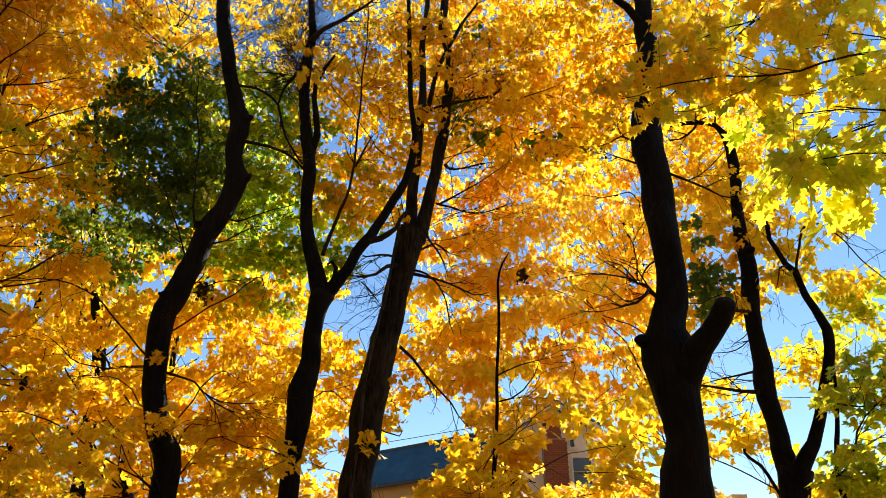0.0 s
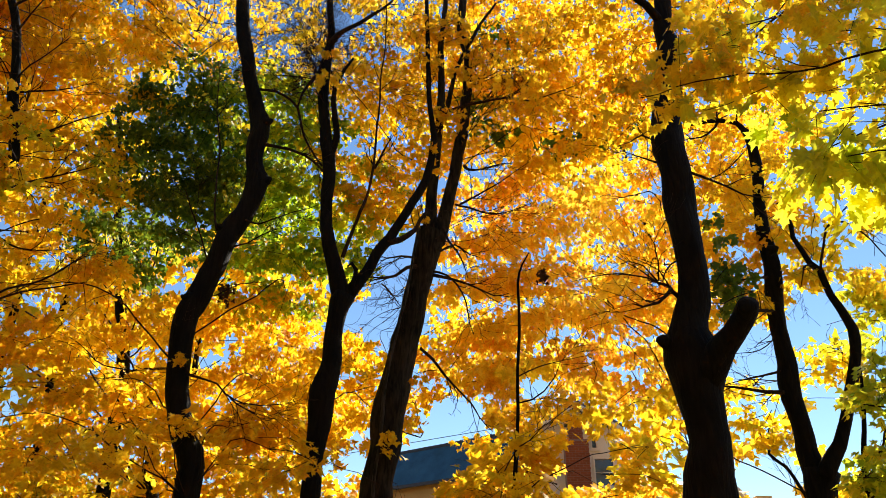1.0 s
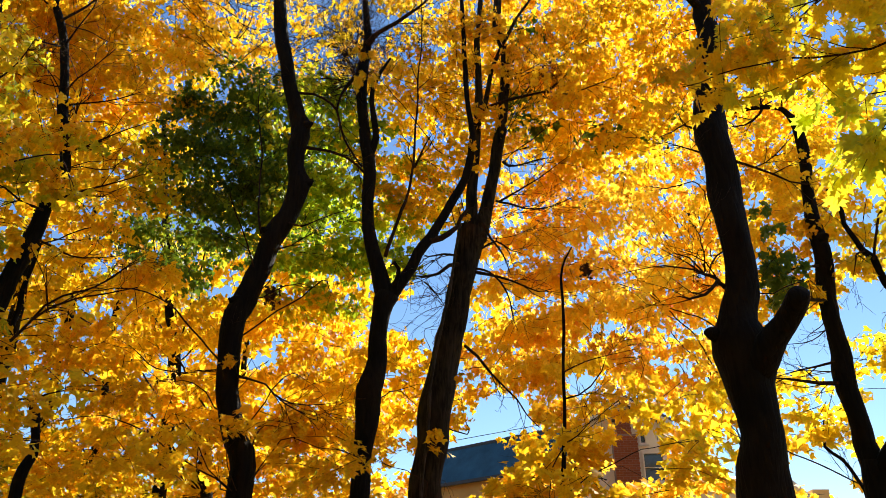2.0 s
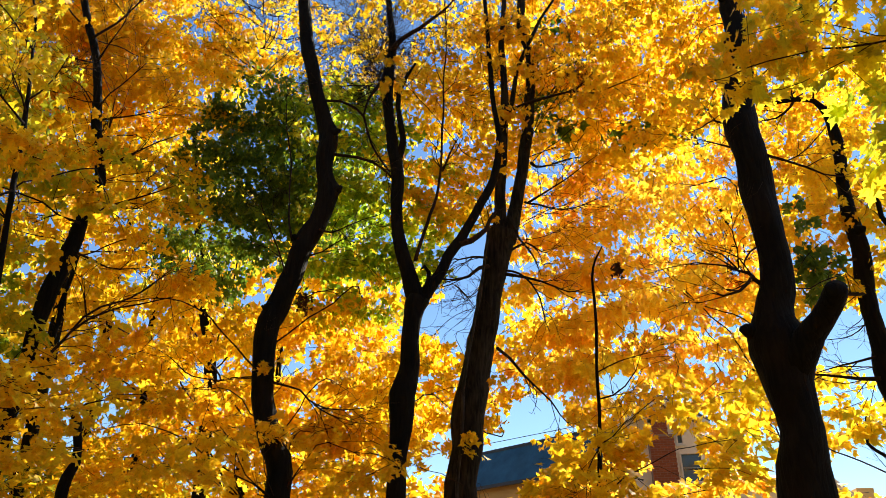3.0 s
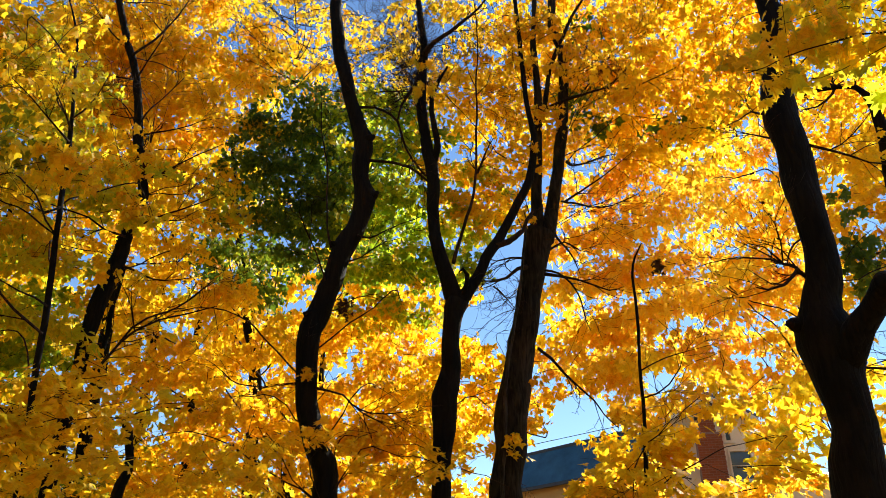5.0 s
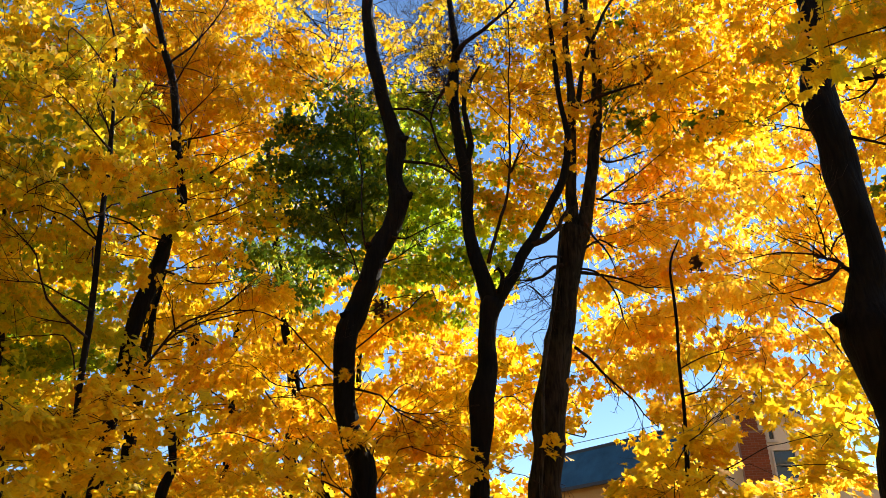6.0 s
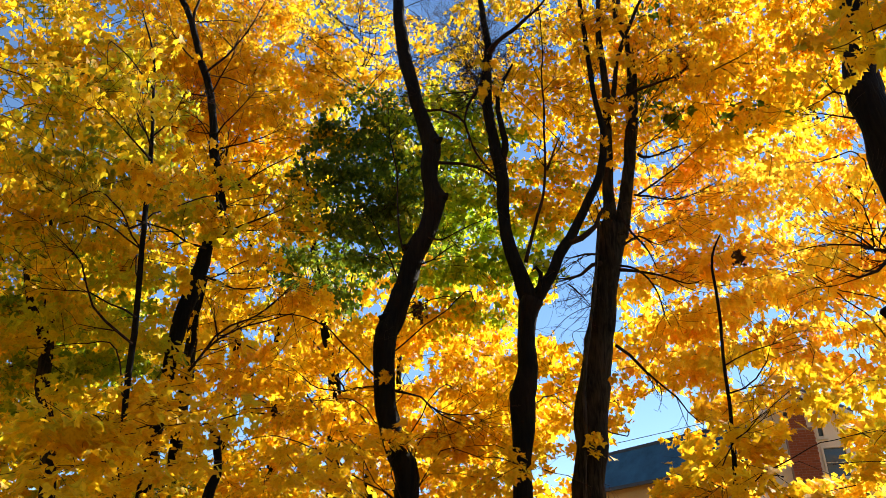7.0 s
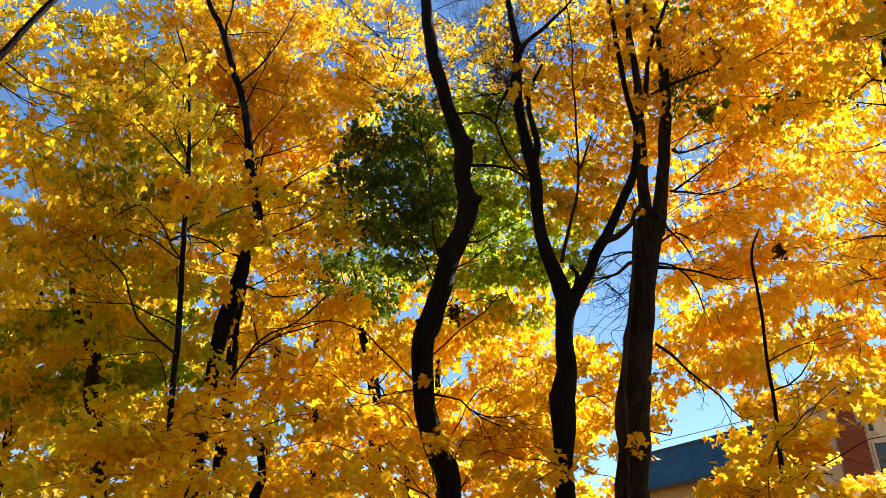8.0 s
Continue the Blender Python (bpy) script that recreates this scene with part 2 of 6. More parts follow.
BLADE_NEAR = blade([(0.12, -0.07), (0.40, -0.10), (0.26, 0.10), (0.62, 0.20), (0.42, 0.32), (0.56, 0.52), (0.18, 0.44), (0.25, 0.66), (0.11, 0.72), (0.0, 1.02)])
BLADE_MID = blade([(0.43, -0.07), (0.25, 0.13), (0.62, 0.36), (0.18, 0.46), (0.21, 0.70), (0.0, 1.02)])
BLADE_FAR = blade([(0.44, 0.0), (0.57, 0.40), (0.21, 0.50), (0.0, 1.0)])

# sky gaps cut to fit the camera's view: bearing, height angle, half width, half height (degrees), how open
VIEW_GAPS = np.array([
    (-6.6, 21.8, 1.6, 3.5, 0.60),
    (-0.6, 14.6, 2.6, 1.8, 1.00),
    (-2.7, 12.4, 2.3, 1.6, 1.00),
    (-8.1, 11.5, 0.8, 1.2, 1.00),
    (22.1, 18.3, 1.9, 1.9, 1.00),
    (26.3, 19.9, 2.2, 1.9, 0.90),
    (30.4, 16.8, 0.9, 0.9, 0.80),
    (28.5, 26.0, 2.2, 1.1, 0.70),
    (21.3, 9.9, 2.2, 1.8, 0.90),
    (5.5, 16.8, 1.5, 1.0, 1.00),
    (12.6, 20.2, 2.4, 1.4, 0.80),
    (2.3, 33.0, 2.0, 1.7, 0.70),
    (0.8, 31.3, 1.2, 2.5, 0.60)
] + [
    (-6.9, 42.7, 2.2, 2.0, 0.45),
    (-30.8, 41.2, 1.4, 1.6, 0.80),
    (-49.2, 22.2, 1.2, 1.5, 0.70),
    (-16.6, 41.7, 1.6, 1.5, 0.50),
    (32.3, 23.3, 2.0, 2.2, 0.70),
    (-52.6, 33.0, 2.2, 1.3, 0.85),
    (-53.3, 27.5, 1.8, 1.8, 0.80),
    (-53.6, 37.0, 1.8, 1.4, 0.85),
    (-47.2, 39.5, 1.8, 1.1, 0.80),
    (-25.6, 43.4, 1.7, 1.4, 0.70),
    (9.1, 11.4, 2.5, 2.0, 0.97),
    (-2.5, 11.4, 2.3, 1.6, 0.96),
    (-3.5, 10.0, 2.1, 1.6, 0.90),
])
CAMERA_STAND = np.array((0.0, 0.0, 1.6))


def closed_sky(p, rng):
    """Which of the places p lie outside the gaps fitted to the camera's view."""
    q = p - CAMERA_STAND
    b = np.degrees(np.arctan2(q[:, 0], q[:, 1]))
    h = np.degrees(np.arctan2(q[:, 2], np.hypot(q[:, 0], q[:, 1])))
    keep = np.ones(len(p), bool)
    for gb, gh, wb, wh, s in VIEW_GAPS:
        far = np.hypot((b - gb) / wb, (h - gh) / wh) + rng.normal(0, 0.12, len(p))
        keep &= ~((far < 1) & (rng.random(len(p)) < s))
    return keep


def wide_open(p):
    """Which leaves keep clear of the fully open gaps in the camera's view."""
    q = p - CAMERA_STAND
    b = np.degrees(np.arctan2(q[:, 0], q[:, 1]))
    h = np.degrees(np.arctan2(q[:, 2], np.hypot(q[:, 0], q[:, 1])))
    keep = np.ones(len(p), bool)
    for gb, gh, wb, wh, s in VIEW_GAPS:
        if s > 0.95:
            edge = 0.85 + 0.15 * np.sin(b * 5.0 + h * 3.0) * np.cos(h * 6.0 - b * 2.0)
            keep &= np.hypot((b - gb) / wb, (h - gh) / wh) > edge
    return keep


def polar(bearing, height, dist):
    b, h = np.radians(bearing), np.radians(height)
    return CAMERA_STAND + np.stack([np.sin(b) * dist, np.cos(b) * dist, np.tan(h) * dist], -1)


def unit(a):
    return a / (np.linalg.norm(a, axis=-1, keepdims=True) + 1e-9)


def sprays(bough, rng, per=15):
    """Twig ends of one bough: centre, heading and length, and the shoots that bear them. They grow in flat drooping fans, seven or so to a shoot,
    and the fans leave gaps between them. bough: bearing, height angle, their half widths, distance, depth, layers of leaves, leaf width."""
    bearing, height, wb, wh, dist, depth, layers, size = bough
    slant = dist / math.cos(radians(height))
    area = math.pi * radians(wb) * dist * radians(wh) * slant * 0.8
    low = min(1.0, max(0.0, (19.0 - height) / 6.0))
    fan = 7 if area > 0.5 else 2 if area > 0.08 else 1
    n = max(1, int(1.12 * layers * (1 + 0.2 * low) * area / (per * 0.42 * size * size * 0.55) / fan))
    k = np.arange(n)
    rr = np.sqrt((k * 0.7548777 + rng.random()) % 1.0) * (1 + 0.12 * rng.normal(size=n))
    th = ((k * 0.5698403 + rng.random()) % 1.0 + rng.normal(0, 0.01, n)) * 2 * np.pi
    c = polar(bearing + wb * rr * np.cos(th), height + wh * rr * np.sin(th), dist + depth * rng.normal(0, 0.35, n))
    c[:, 2] += 0.17 * np.sin(c[:, 2] * 8 + np.sin(c[:, 0] * 1.1 + c[:, 1] * 0.8) * 3)
    big = size / 0.09 * min(1.0, math.sqrt(area))
    az = rng.random(n) * 2 * np.pi
    along = unit(np.stack([np.cos(az), np.sin(az), rng.normal(-0.18, 0.2, n)], -1))
    side = unit(np.cross(along, (0.0, 0.0, 1.0)))
    reach = rng.uniform(0.55, 1.0, n) * big
    u = (np.arange(fan)[None] + rng.random((n, fan))) / fan - 0.5
    sgn = np.where((np.arange(fan)[None] + rng.integers(0, 2, (n, 1))) % 2, 1.0, -1.0)
    out = rng.uniform(0.03, 0.26, (n, fan)) * (1.15 - u) * big
    p = c[:, None] + along[:, None] * (u * reach[:, None])[..., None] + side[:, None] * (sgn * out)[..., None]
    p[..., 2] += rng.normal(0, 0.035, (n, fan)) * big - 0.25 * out - 0.16 * (u + 0.5) ** 2 * reach[:, None]
    heading = unit(along[:, None] * rng.uniform(0.5, 1.1, (n, fan, 1)) + side[:, None] * (sgn * rng.uniform(0.35, 0.9, (n, fan)))[..., None] + rng.normal(0, 0.12, (n, fan, 3)))
    p, heading = p.reshape(-1, 3), heading.reshape(-1, 3)
    foot = (c[:, None] + along[:, None] * ((u - 0.12) * reach[:, None])[..., None]).reshape(-1, 3)
    length = rng.uniform(0.30, 0.60, len(p)) * big * 0.75
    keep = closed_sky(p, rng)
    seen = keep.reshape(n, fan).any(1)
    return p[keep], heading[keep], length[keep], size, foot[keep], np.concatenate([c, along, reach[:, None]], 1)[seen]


def leaves_on(p, heading, length, size, rng, per=15):
    """Places, axes and widths of the leaves along each twig end."""
    n = len(p)
    up = np.array([0.0, 0.0, 1.0])
    side = unit(np.cross(heading, up))
    u = (np.arange(per)[None] + rng.random((n, per))) / per
    sgn = np.where(rng.random((n, per)) < 0.5, -1.0, 1.0)
    off = rng.uniform(0.2, 1.25, (n, per)) * size
    pos = p[:, None] + heading[:, None] * ((u - 0.5) * length[:, None])[..., None] + side[:, None] * (sgn * off)[..., None]
    pos[..., 2] += rng.normal(0, 0.45, (n, per)) * size - 0.2 * off
    y = heading[:, None] * rng.uniform(0.1, 1.0, (n, per, 1)) + side[:, None] * (sgn * rng.uniform(0.3, 1.0, (n, per)))[..., None]
    # the blades hang: tips down, faces turned outward
    # shade leaves low in the wood lie flatter than those higher up
    flat = np.clip((5.6 - p[:, 2]) / 2.2, 0.0, 1.0)[:, None] * 0.85
    y = unit(y * (0.75 + 0.3 * flat[..., None]) + up * (rng.normal(-0.95, 0.5, (n, per)) * (1 - 0.65 * flat))[..., None])
    turn = rng.random((n, per)) * 2 * np.pi
    z = unit(np.stack([np.cos(turn), np.sin(turn), rng.normal(0.45, 0.4, (n, per)) + 1.3 * flat], -1))
    x = unit(np.cross(y, z))
    z = np.cross(x, y)
    width = size * rng.lognormal(-0.05, 0.26, (n, per))
    f = lambda a: a.reshape(-1, 3)
    return f(pos), np.stack([f(x), f(y), f(z)], -1), width.ravel()


def kinked(line, amount):
    """The line with the small bends of grown wood."""
    out = line.copy()
    for i in range(1, len(out)):
        q = Vector(line[i, :3])
        out[i, :3] += np.array(noise.noise_vector(q * 2.1)) * amount + np.array(noise.noise_vector(q * 6.3)) * amount * 0.35
    return out


def attach(stems, target):
    """The place on a tree's limbs from which a branch to the target would grow."""
    best, far = None, 1e9
    for s in stems:
        for q in s:
            if q[2] < target[2] + 0.3 and q[2] > 1.5:
                d = math.dist(q[:3], target) + 0.5 * max(0, q[2] - target[2] + 1.0)
                if d < far:
                    best, far = q, d
    return best if best is not None else stems[0][-1]


def crown(tree, stems, boughs, mat, shape, seed, singles=0, branches=3, per=15, name="crown"):
    """The leaves of a tree with their twigs and small branches. singles: so many of the leaves that hang lowest over the clearing are pieces of their own."""
    rng = np.random.default_rng(seed)
    pos, axes, wid, wood = [], [], [], []
    for b in boughs:
        p, heading, length, size, foot, shoots = sprays(b, rng, per)
        if not len(p):
            continue
        a, r, w = leaves_on(p, heading, length, size, rng, per)
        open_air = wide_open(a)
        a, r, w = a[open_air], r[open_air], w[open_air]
        pos.append(a), axes.append(r), wid.append(w)
        thin = min(1.0, size / 0.09) * min(1.0, b[4] / 8.0)
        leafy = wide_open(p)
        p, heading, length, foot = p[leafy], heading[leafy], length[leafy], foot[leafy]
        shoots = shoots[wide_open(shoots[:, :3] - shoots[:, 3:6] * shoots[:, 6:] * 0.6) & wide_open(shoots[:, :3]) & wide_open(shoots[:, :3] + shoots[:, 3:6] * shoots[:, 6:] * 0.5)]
        for c, h, s, q in zip(p, heading, length, foot):
            if rng.random() < 0.5:
                wood.append(tube(np.array([(*q, 0.0022 * thin), (*((q + c) / 2 + (0, 0, 0.012)), 0.0019 * thin), (*(c + h * s * 0.2), 0.0012 * thin)]), 3))
        for q in shoots:
            e0, e1 = q[:3] - q[3:6] * q[6] * 0.75, q[:3] + q[3:6] * q[6] * 0.5 - (0, 0, 0.16 * q[6])
            bend = rng.normal(0, 0.05, 3) * q[6]
            wood.append(tube(kinked(spline([(*e0, 0.0042 * thin), (*(q[:3] + bend), 0.0032 * thin), (*e1, 0.0016 * thin)], 0.16), 0.03), 4))
        wide = radians(b[2]) * b[4] * radians(b[3]) * b[4] * 3.2
        for _ in range(min(branches, max(1, int(wide * 1.3)))):
            if not len(shoots):
                break
            q = shoots[rng.integers(len(shoots))]
            e = q[:3] - q[3:6] * q[6] * 0.75
            s = attach(stems, e)
            st, gap = np.array(s[:3]), math.dist(s[:3], e)
            if gap > 5.5:
                continue
            bend = rng.normal(0, 0.13, 3) * gap
            r0 = min(s[3] * 0.5, 0.004 + 0.0024 * gap)
            m1, m2 = st * 0.65 + e * 0.35 + bend + (0, 0, 0.12 * gap), st * 0.3 + e * 0.7 + bend * 0.4 + (0, 0, 0.08 * gap)
            main = kinked(spline([(*st, r0), (*m1, r0 * 0.8), (*m2, r0 * 0.55), (*e, 0.0035)], 0.14), 0.06)
            wood.append(tube(main, 5))
            # side branches run out to the shoots that lie near
            near = np.argsort(np.linalg.norm(shoots[:, :3] - m2, axis=1))[:6]
            for j in near[::2]:
                e2 = shoots[j, :3] - shoots[j, 3:6] * shoots[j, 6] * 0.6
                k0 = int(np.argmin(np.linalg.norm(main[:, :3] - e2, axis=1)) * 0.8)
                q0 = main[k0]
                far = math.dist(q0[:3], e2)
                if far < 1.8:
                    mid = (q0[:3] + e2) / 2 + rng.normal(0, 0.10, 3) * far + (0, 0, 0.07 * far)
                    wood.append(tube(kinked(spline([(*q0[:3], max(0.003, q0[3] * 0.6)), (*mid, max(0.0026, q0[3] * 0.42)), (*e2, 0.002)], 0.14), 0.035), 4))
    pos, axes, wid = np.vstack(pos), np.vstack(axes), np.concatenate(wid)
    order = np.argsort(pos[:, 1])
    pos, axes, wid = pos[order], axes[order], wid[order]
    rest = slice(singles, None)
    bv, bt = shape
    v = np.einsum("nij,kj->nki", axes[rest] * wid[rest, None, None], bv) + pos[rest][:, None]
    n = len(v)
    t = bt[None] + (np.arange(n) * len(bv))[:, None, None]
    ob = raw_part(name, v.reshape(-1, 3), t.reshape(-1, 3), 3, mat, tree)
    tagged(ob, kind="stuff")
    if wood:
        wv, wt = join(wood)
        tagged(smooth(raw_part("twig", wv, wt, 3, TWIG, tree, "thin dark bare twigs")), kind="stuff")
    return ob, (pos[:singles], axes[:singles], wid[:singles])


def fork(wood, q, way, length, thick, depth, rng):
    """A bare twig that bends, thins and forks on its way."""
    way = unit((way + rng.normal(0, 0.12, 3))[None])[0]
    turn = rng.normal(0, 0.22, 3) + (0, 0, 0.10)
    a, b = q + way * length * 0.5, q + unit((way + turn)[None])[0] * length
    line = kinked(spline([(*q, thick), (*(a + turn * length * 0.08), thick * 0.75), (*b, max(0.0013, thick * 0.45))], 0.10), 0.03)
    wood.append(tube(line, 5 if thick > 0.006 else 3))
    if depth:
        for _ in range(int(rng.integers(3, 6))):
            k = line[rng.integers(max(1, len(line) // 4), len(line))]
            fork(wood, k[:3], way + unit(rng.normal(0, 1, (1, 3)))[0] * rng.uniform(0.5, 0.95), length * rng.uniform(0.38, 0.65), max(0.0018, k[3] * 0.66), depth - 1, rng)


def bare_twigs(tree, start, boughs, count, seed, thick=0.012):
    """Leafless twigs: each grows from somewhere between the two start points towards a bough and forks on the way."""
    rng = np.random.default_rng(seed)
    wood = []
    for bearing, height, wb, wh, dist, depth, _l, _s in boughs:
        for _ in range(max(2, count // 2)):
            e = polar(bearing + wb * rng.uniform(-1, 1), height + wh * rng.uniform(-1, 1), dist + depth * rng.normal(0, 0.4))
            u = rng.random()
            s = np.array(start[0]) * u + np.array(start[1]) * (1 - u)
            d = e - s
            far = np.linalg.norm(d)
            fork(wood, s, d / far, far * 0.8, thick, 3 if count > 20 else 2, rng)
    v, t = join(wood)
    return tagged(smooth(raw_part("twig", v, t, 3, TWIG, tree, "bare leafless twigs")), kind="stuff")


LEAF_MESHES = {}


def single_leaves(parent, data, mat):
    if mat.name not in LEAF_MESHES:
        me = bpy.data.meshes.new("leaf")
        me.from_pydata(BLADE_NEAR[0].tolist(), [], BLADE_NEAR[1].tolist())
        me.materials.append(mat)
        LEAF_MESHES[mat.name] = me
    for p, r, w in zip(*data):
        ob = new("leaf", LEAF_MESHES[mat.name])
        ob.parent = parent
        ob.matrix_basis = Matrix.Translation(p) @ Matrix(r * w).to_4x4()


def tree_thing(name, label, base, group=""):
    e = new(name)
    e.location = base
    e.empty_display_size = 0.3
    tagged(e, label, "tree", group)
    bpy.context.view_layer.update()
    return e


COUNT = [100]
MAPLES = []


def maple(label, trunk, limbs=(), boughs=(), mat=None, shape=None, bark=None, singles=300, branches=3, sides=16, name="maple_tree", more=(), group="maples round the clearing"):
    """A tree: tapered trunk, limbs, branches, a crown of leaves on twigs."""
    COUNT[0] += 1
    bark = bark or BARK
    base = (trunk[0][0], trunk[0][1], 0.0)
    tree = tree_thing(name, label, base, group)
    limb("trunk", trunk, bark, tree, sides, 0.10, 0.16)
    stems, side_twigs = [trunk], []
    rng = np.random.default_rng(COUNT[0] + 900)
    for kind, pts in limbs:
        if kind == "branch":
            last = len(pts) - 1
            pts = [(x, y, z, r * (1.0 - 0.45 * k / last)) for k, (x, y, z, r) in enumerate(pts)]
            line = spline(pts, 0.1)
            for _ in range(4 + len(line) // 4):
                q = line[rng.integers(len(line) // 4, len(line))]
                way = unit((np.array(pts[-1][:3]) - pts[0][:3])[None])[0] + unit(rng.normal(0, 1, (1, 3)))[0] * 0.8
                fork(side_twigs, q[:3], way, rng.uniform(0.2, 0.5), min(0.007, q[3] * 0.6), 1, rng)
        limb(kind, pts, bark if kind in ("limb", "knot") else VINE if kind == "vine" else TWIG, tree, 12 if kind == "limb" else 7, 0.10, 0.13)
        stems.append(pts)
    if side_twigs:
        v, t = join(side_twigs)
        tagged(smooth(raw_part("twig", v, t, 3, TWIG, tree, "thin dark side twigs")), kind="stuff")
    if boughs:
        ob, data = crown(tree, stems, boughs, mat, shape or BLADE_FAR, COUNT[0], singles, branches)
        if singles:
            single_leaves(ob, data, mat)
    for m2, b2 in more:
        crown(tree, stems, b2, m2, shape or BLADE_FAR, COUNT[0] + 50, 0, branches)
    MAPLES.append(tree)
    return tree


# ---- ground ----
def ground():
    bm = bmesh.new()
    n, half = 90, 600.0
    grid = []
    for i in range(n + 1):
        for j in range(n + 1):
            a, b = 2 * i / n - 1, 2 * j / n - 1
            x, y = half * a * abs(a) ** 1.6, half * b * abs(b) ** 1.6
            far = min(1.0, math.hypot(x, y) / 40)
            z = 0.10 * noise.noise(Vector((x * 0.25, y * 0.25, 0))) + 1.2 * far * noise.noise(Vector((x * 0.02, y * 0.02, 3)))
            grid.append(bm.verts.new((x, y, z - 0.05)))
    for i in range(n):
        for j in range(n):
            k = i * (n + 1) + j
            bm.faces.new((grid[k], grid[k + n + 1], grid[k + n + 2], grid[k + 1]))
    g = part("ground", bm, SOIL)
    return smooth(tagged(g, "uneven woodland ground covered with fallen brown leaves", "ground", kind="structure"))


ground()

# ---- lines of trunks and limbs (x, y, z, radius) and their leafy boughs, placed to fit the camera's view ----
line_a_trunk = [(-2.75, 7.73, -0.15, 0.223), (-2.75, 7.73, 0.25, 0.166), (-2.75, 7.73, 1.54, 0.138), (-2.75, 7.73, 2.80, 0.127), (-2.74, 7.73, 3.08, 0.130), (-2.77, 7.72, 3.24, 0.139), (-2.83, 7.69, 3.35, 0.128), (-2.93, 7.66, 3.60, 0.130), (-2.98, 7.64, 3.80, 0.125), (-3.02, 7.62, 4.10, 0.124), (-3.02, 7.62, 4.41, 0.126), (-3.02, 7.62, 4.54, 0.130), (-3.01, 7.63, 4.74, 0.132), (-2.93, 7.66, 4.95, 0.137), (-2.89, 7.67, 5.09, 0.129), (-2.86, 7.69, 5.24, 0.127), (-2.80, 7.71, 5.46, 0.125), (-2.76, 7.72, 5.61, 0.126), (-2.69, 7.75, 5.85, 0.135), (-2.60, 7.78, 6.06, 0.120), (-2.54, 7.80, 6.26, 0.115), (-2.51, 7.81, 6.43, 0.123), (-2.50, 7.81, 6.56, 0.137), (-2.54, 7.80, 6.66, 0.107), (-2.56, 7.79, 6.78, 0.100), (-2.57, 7.79, 7.03, 0.112), (-2.54, 7.80, 7.25, 0.117), (-2.55, 7.79, 7.41, 0.125), (-2.60, 7.78, 7.54, 0.100), (-2.71, 7.74, 7.92, 0.091), (-2.82, 7.70, 8.36, 0.092), (-2.92, 7.66, 8.81, 0.094), (-2.99, 7.63, 9.29, 0.088), (-3.04, 7.62, 9.91, 0.075), (-3.10, 7.59, 10.78, 0.049)]
line_a_b1 = [(-2.49, 7.81, 7.09, 0.025), (-2.35, 7.88, 7.10, 0.023), (-2.20, 7.94, 7.10, 0.023), (-1.99, 8.02, 7.05, 0.023), (-1.83, 8.07, 6.93, 0.026), (-1.77, 8.11, 6.87, 0.026)]
line_a_b2 = [(-2.64, 7.76, 7.92, 0.021), (-2.44, 7.84, 7.95, 0.019), (-2.24, 7.92, 7.86, 0.021), (-2.15, 7.96, 7.76, 0.021), (-2.11, 7.98, 7.58, 0.021), (-2.03, 8.02, 7.32, 0.021), (-1.91, 8.06, 7.12, 0.021), (-1.79, 8.10, 6.94, 0.021)]
line_a_b3 = [(-2.87, 7.57, 4.02, 0.017), (-2.70, 7.55, 3.97, 0.013), (-2.54, 7.52, 3.91, 0.012), (-2.41, 7.47, 3.78, 0.012), (-2.22, 7.44, 3.68, 0.010), (-2.04, 7.41, 3.65, 0.010), (-1.83, 7.38, 3.65, 0.008)]
line_a_b4 = [(-2.86, 7.69, 5.80, 0.016), (-2.94, 7.74, 6.08, 0.014), (-3.00, 7.80, 6.51, 0.012), (-3.05, 7.87, 7.04, 0.013), (-3.19, 7.90, 7.68, 0.011), (-3.25, 7.96, 8.20, 0.008)]
line_a_b5 = [(-2.45, 7.62, 3.82, 0.010), (-2.31, 7.52, 3.70, 0.010), (-2.17, 7.42, 3.61, 0.010), (-2.03, 7.32, 3.53, 0.008)]
line_a_b6 = [(-2.56, 7.69, 5.94, 0.014), (-2.37, 7.64, 5.85, 0.012), (-2.17, 7.60, 5.91, 0.009), (-1.97, 7.55, 5.95, 0.009), (-1.77, 7.49, 5.96, 0.007), (-1.60, 7.43, 6.00, 0.005)]
line_a_b7 = [(-2.86, 7.58, 5.31, 0.011), (-2.91, 7.38, 5.54, 0.011), (-2.99, 7.17, 5.78, 0.009), (-3.01, 6.98, 5.91, 0.007)]
line_a_b8 = [(-2.62, 7.66, 5.57, 0.012), (-2.45, 7.59, 5.57, 0.009), (-2.28, 7.51, 5.63, 0.009), (-2.11, 7.43, 5.66, 0.007), (-1.83, 7.38, 5.68, 0.005)]
line_a_k1 = [(-2.74, 7.68, 5.78, 0.059), (-2.80, 7.63, 5.81, 0.039), (-2.83, 7.59, 5.82, 0.016)]
line_a_k2 = [(-2.51, 7.75, 7.37, 0.078), (-2.44, 7.75, 7.40, 0.053), (-2.39, 7.74, 7.41, 0.021)]
line_a_k3 = [(-2.46, 7.77, 6.50, 0.089), (-2.37, 7.77, 6.54, 0.058), (-2.32, 7.76, 6.56, 0.020)]
line_a_k4 = [(-2.98, 7.59, 4.91, 0.074), (-3.04, 7.54, 4.88, 0.043), (-3.06, 7.50, 4.89, 0.018)]
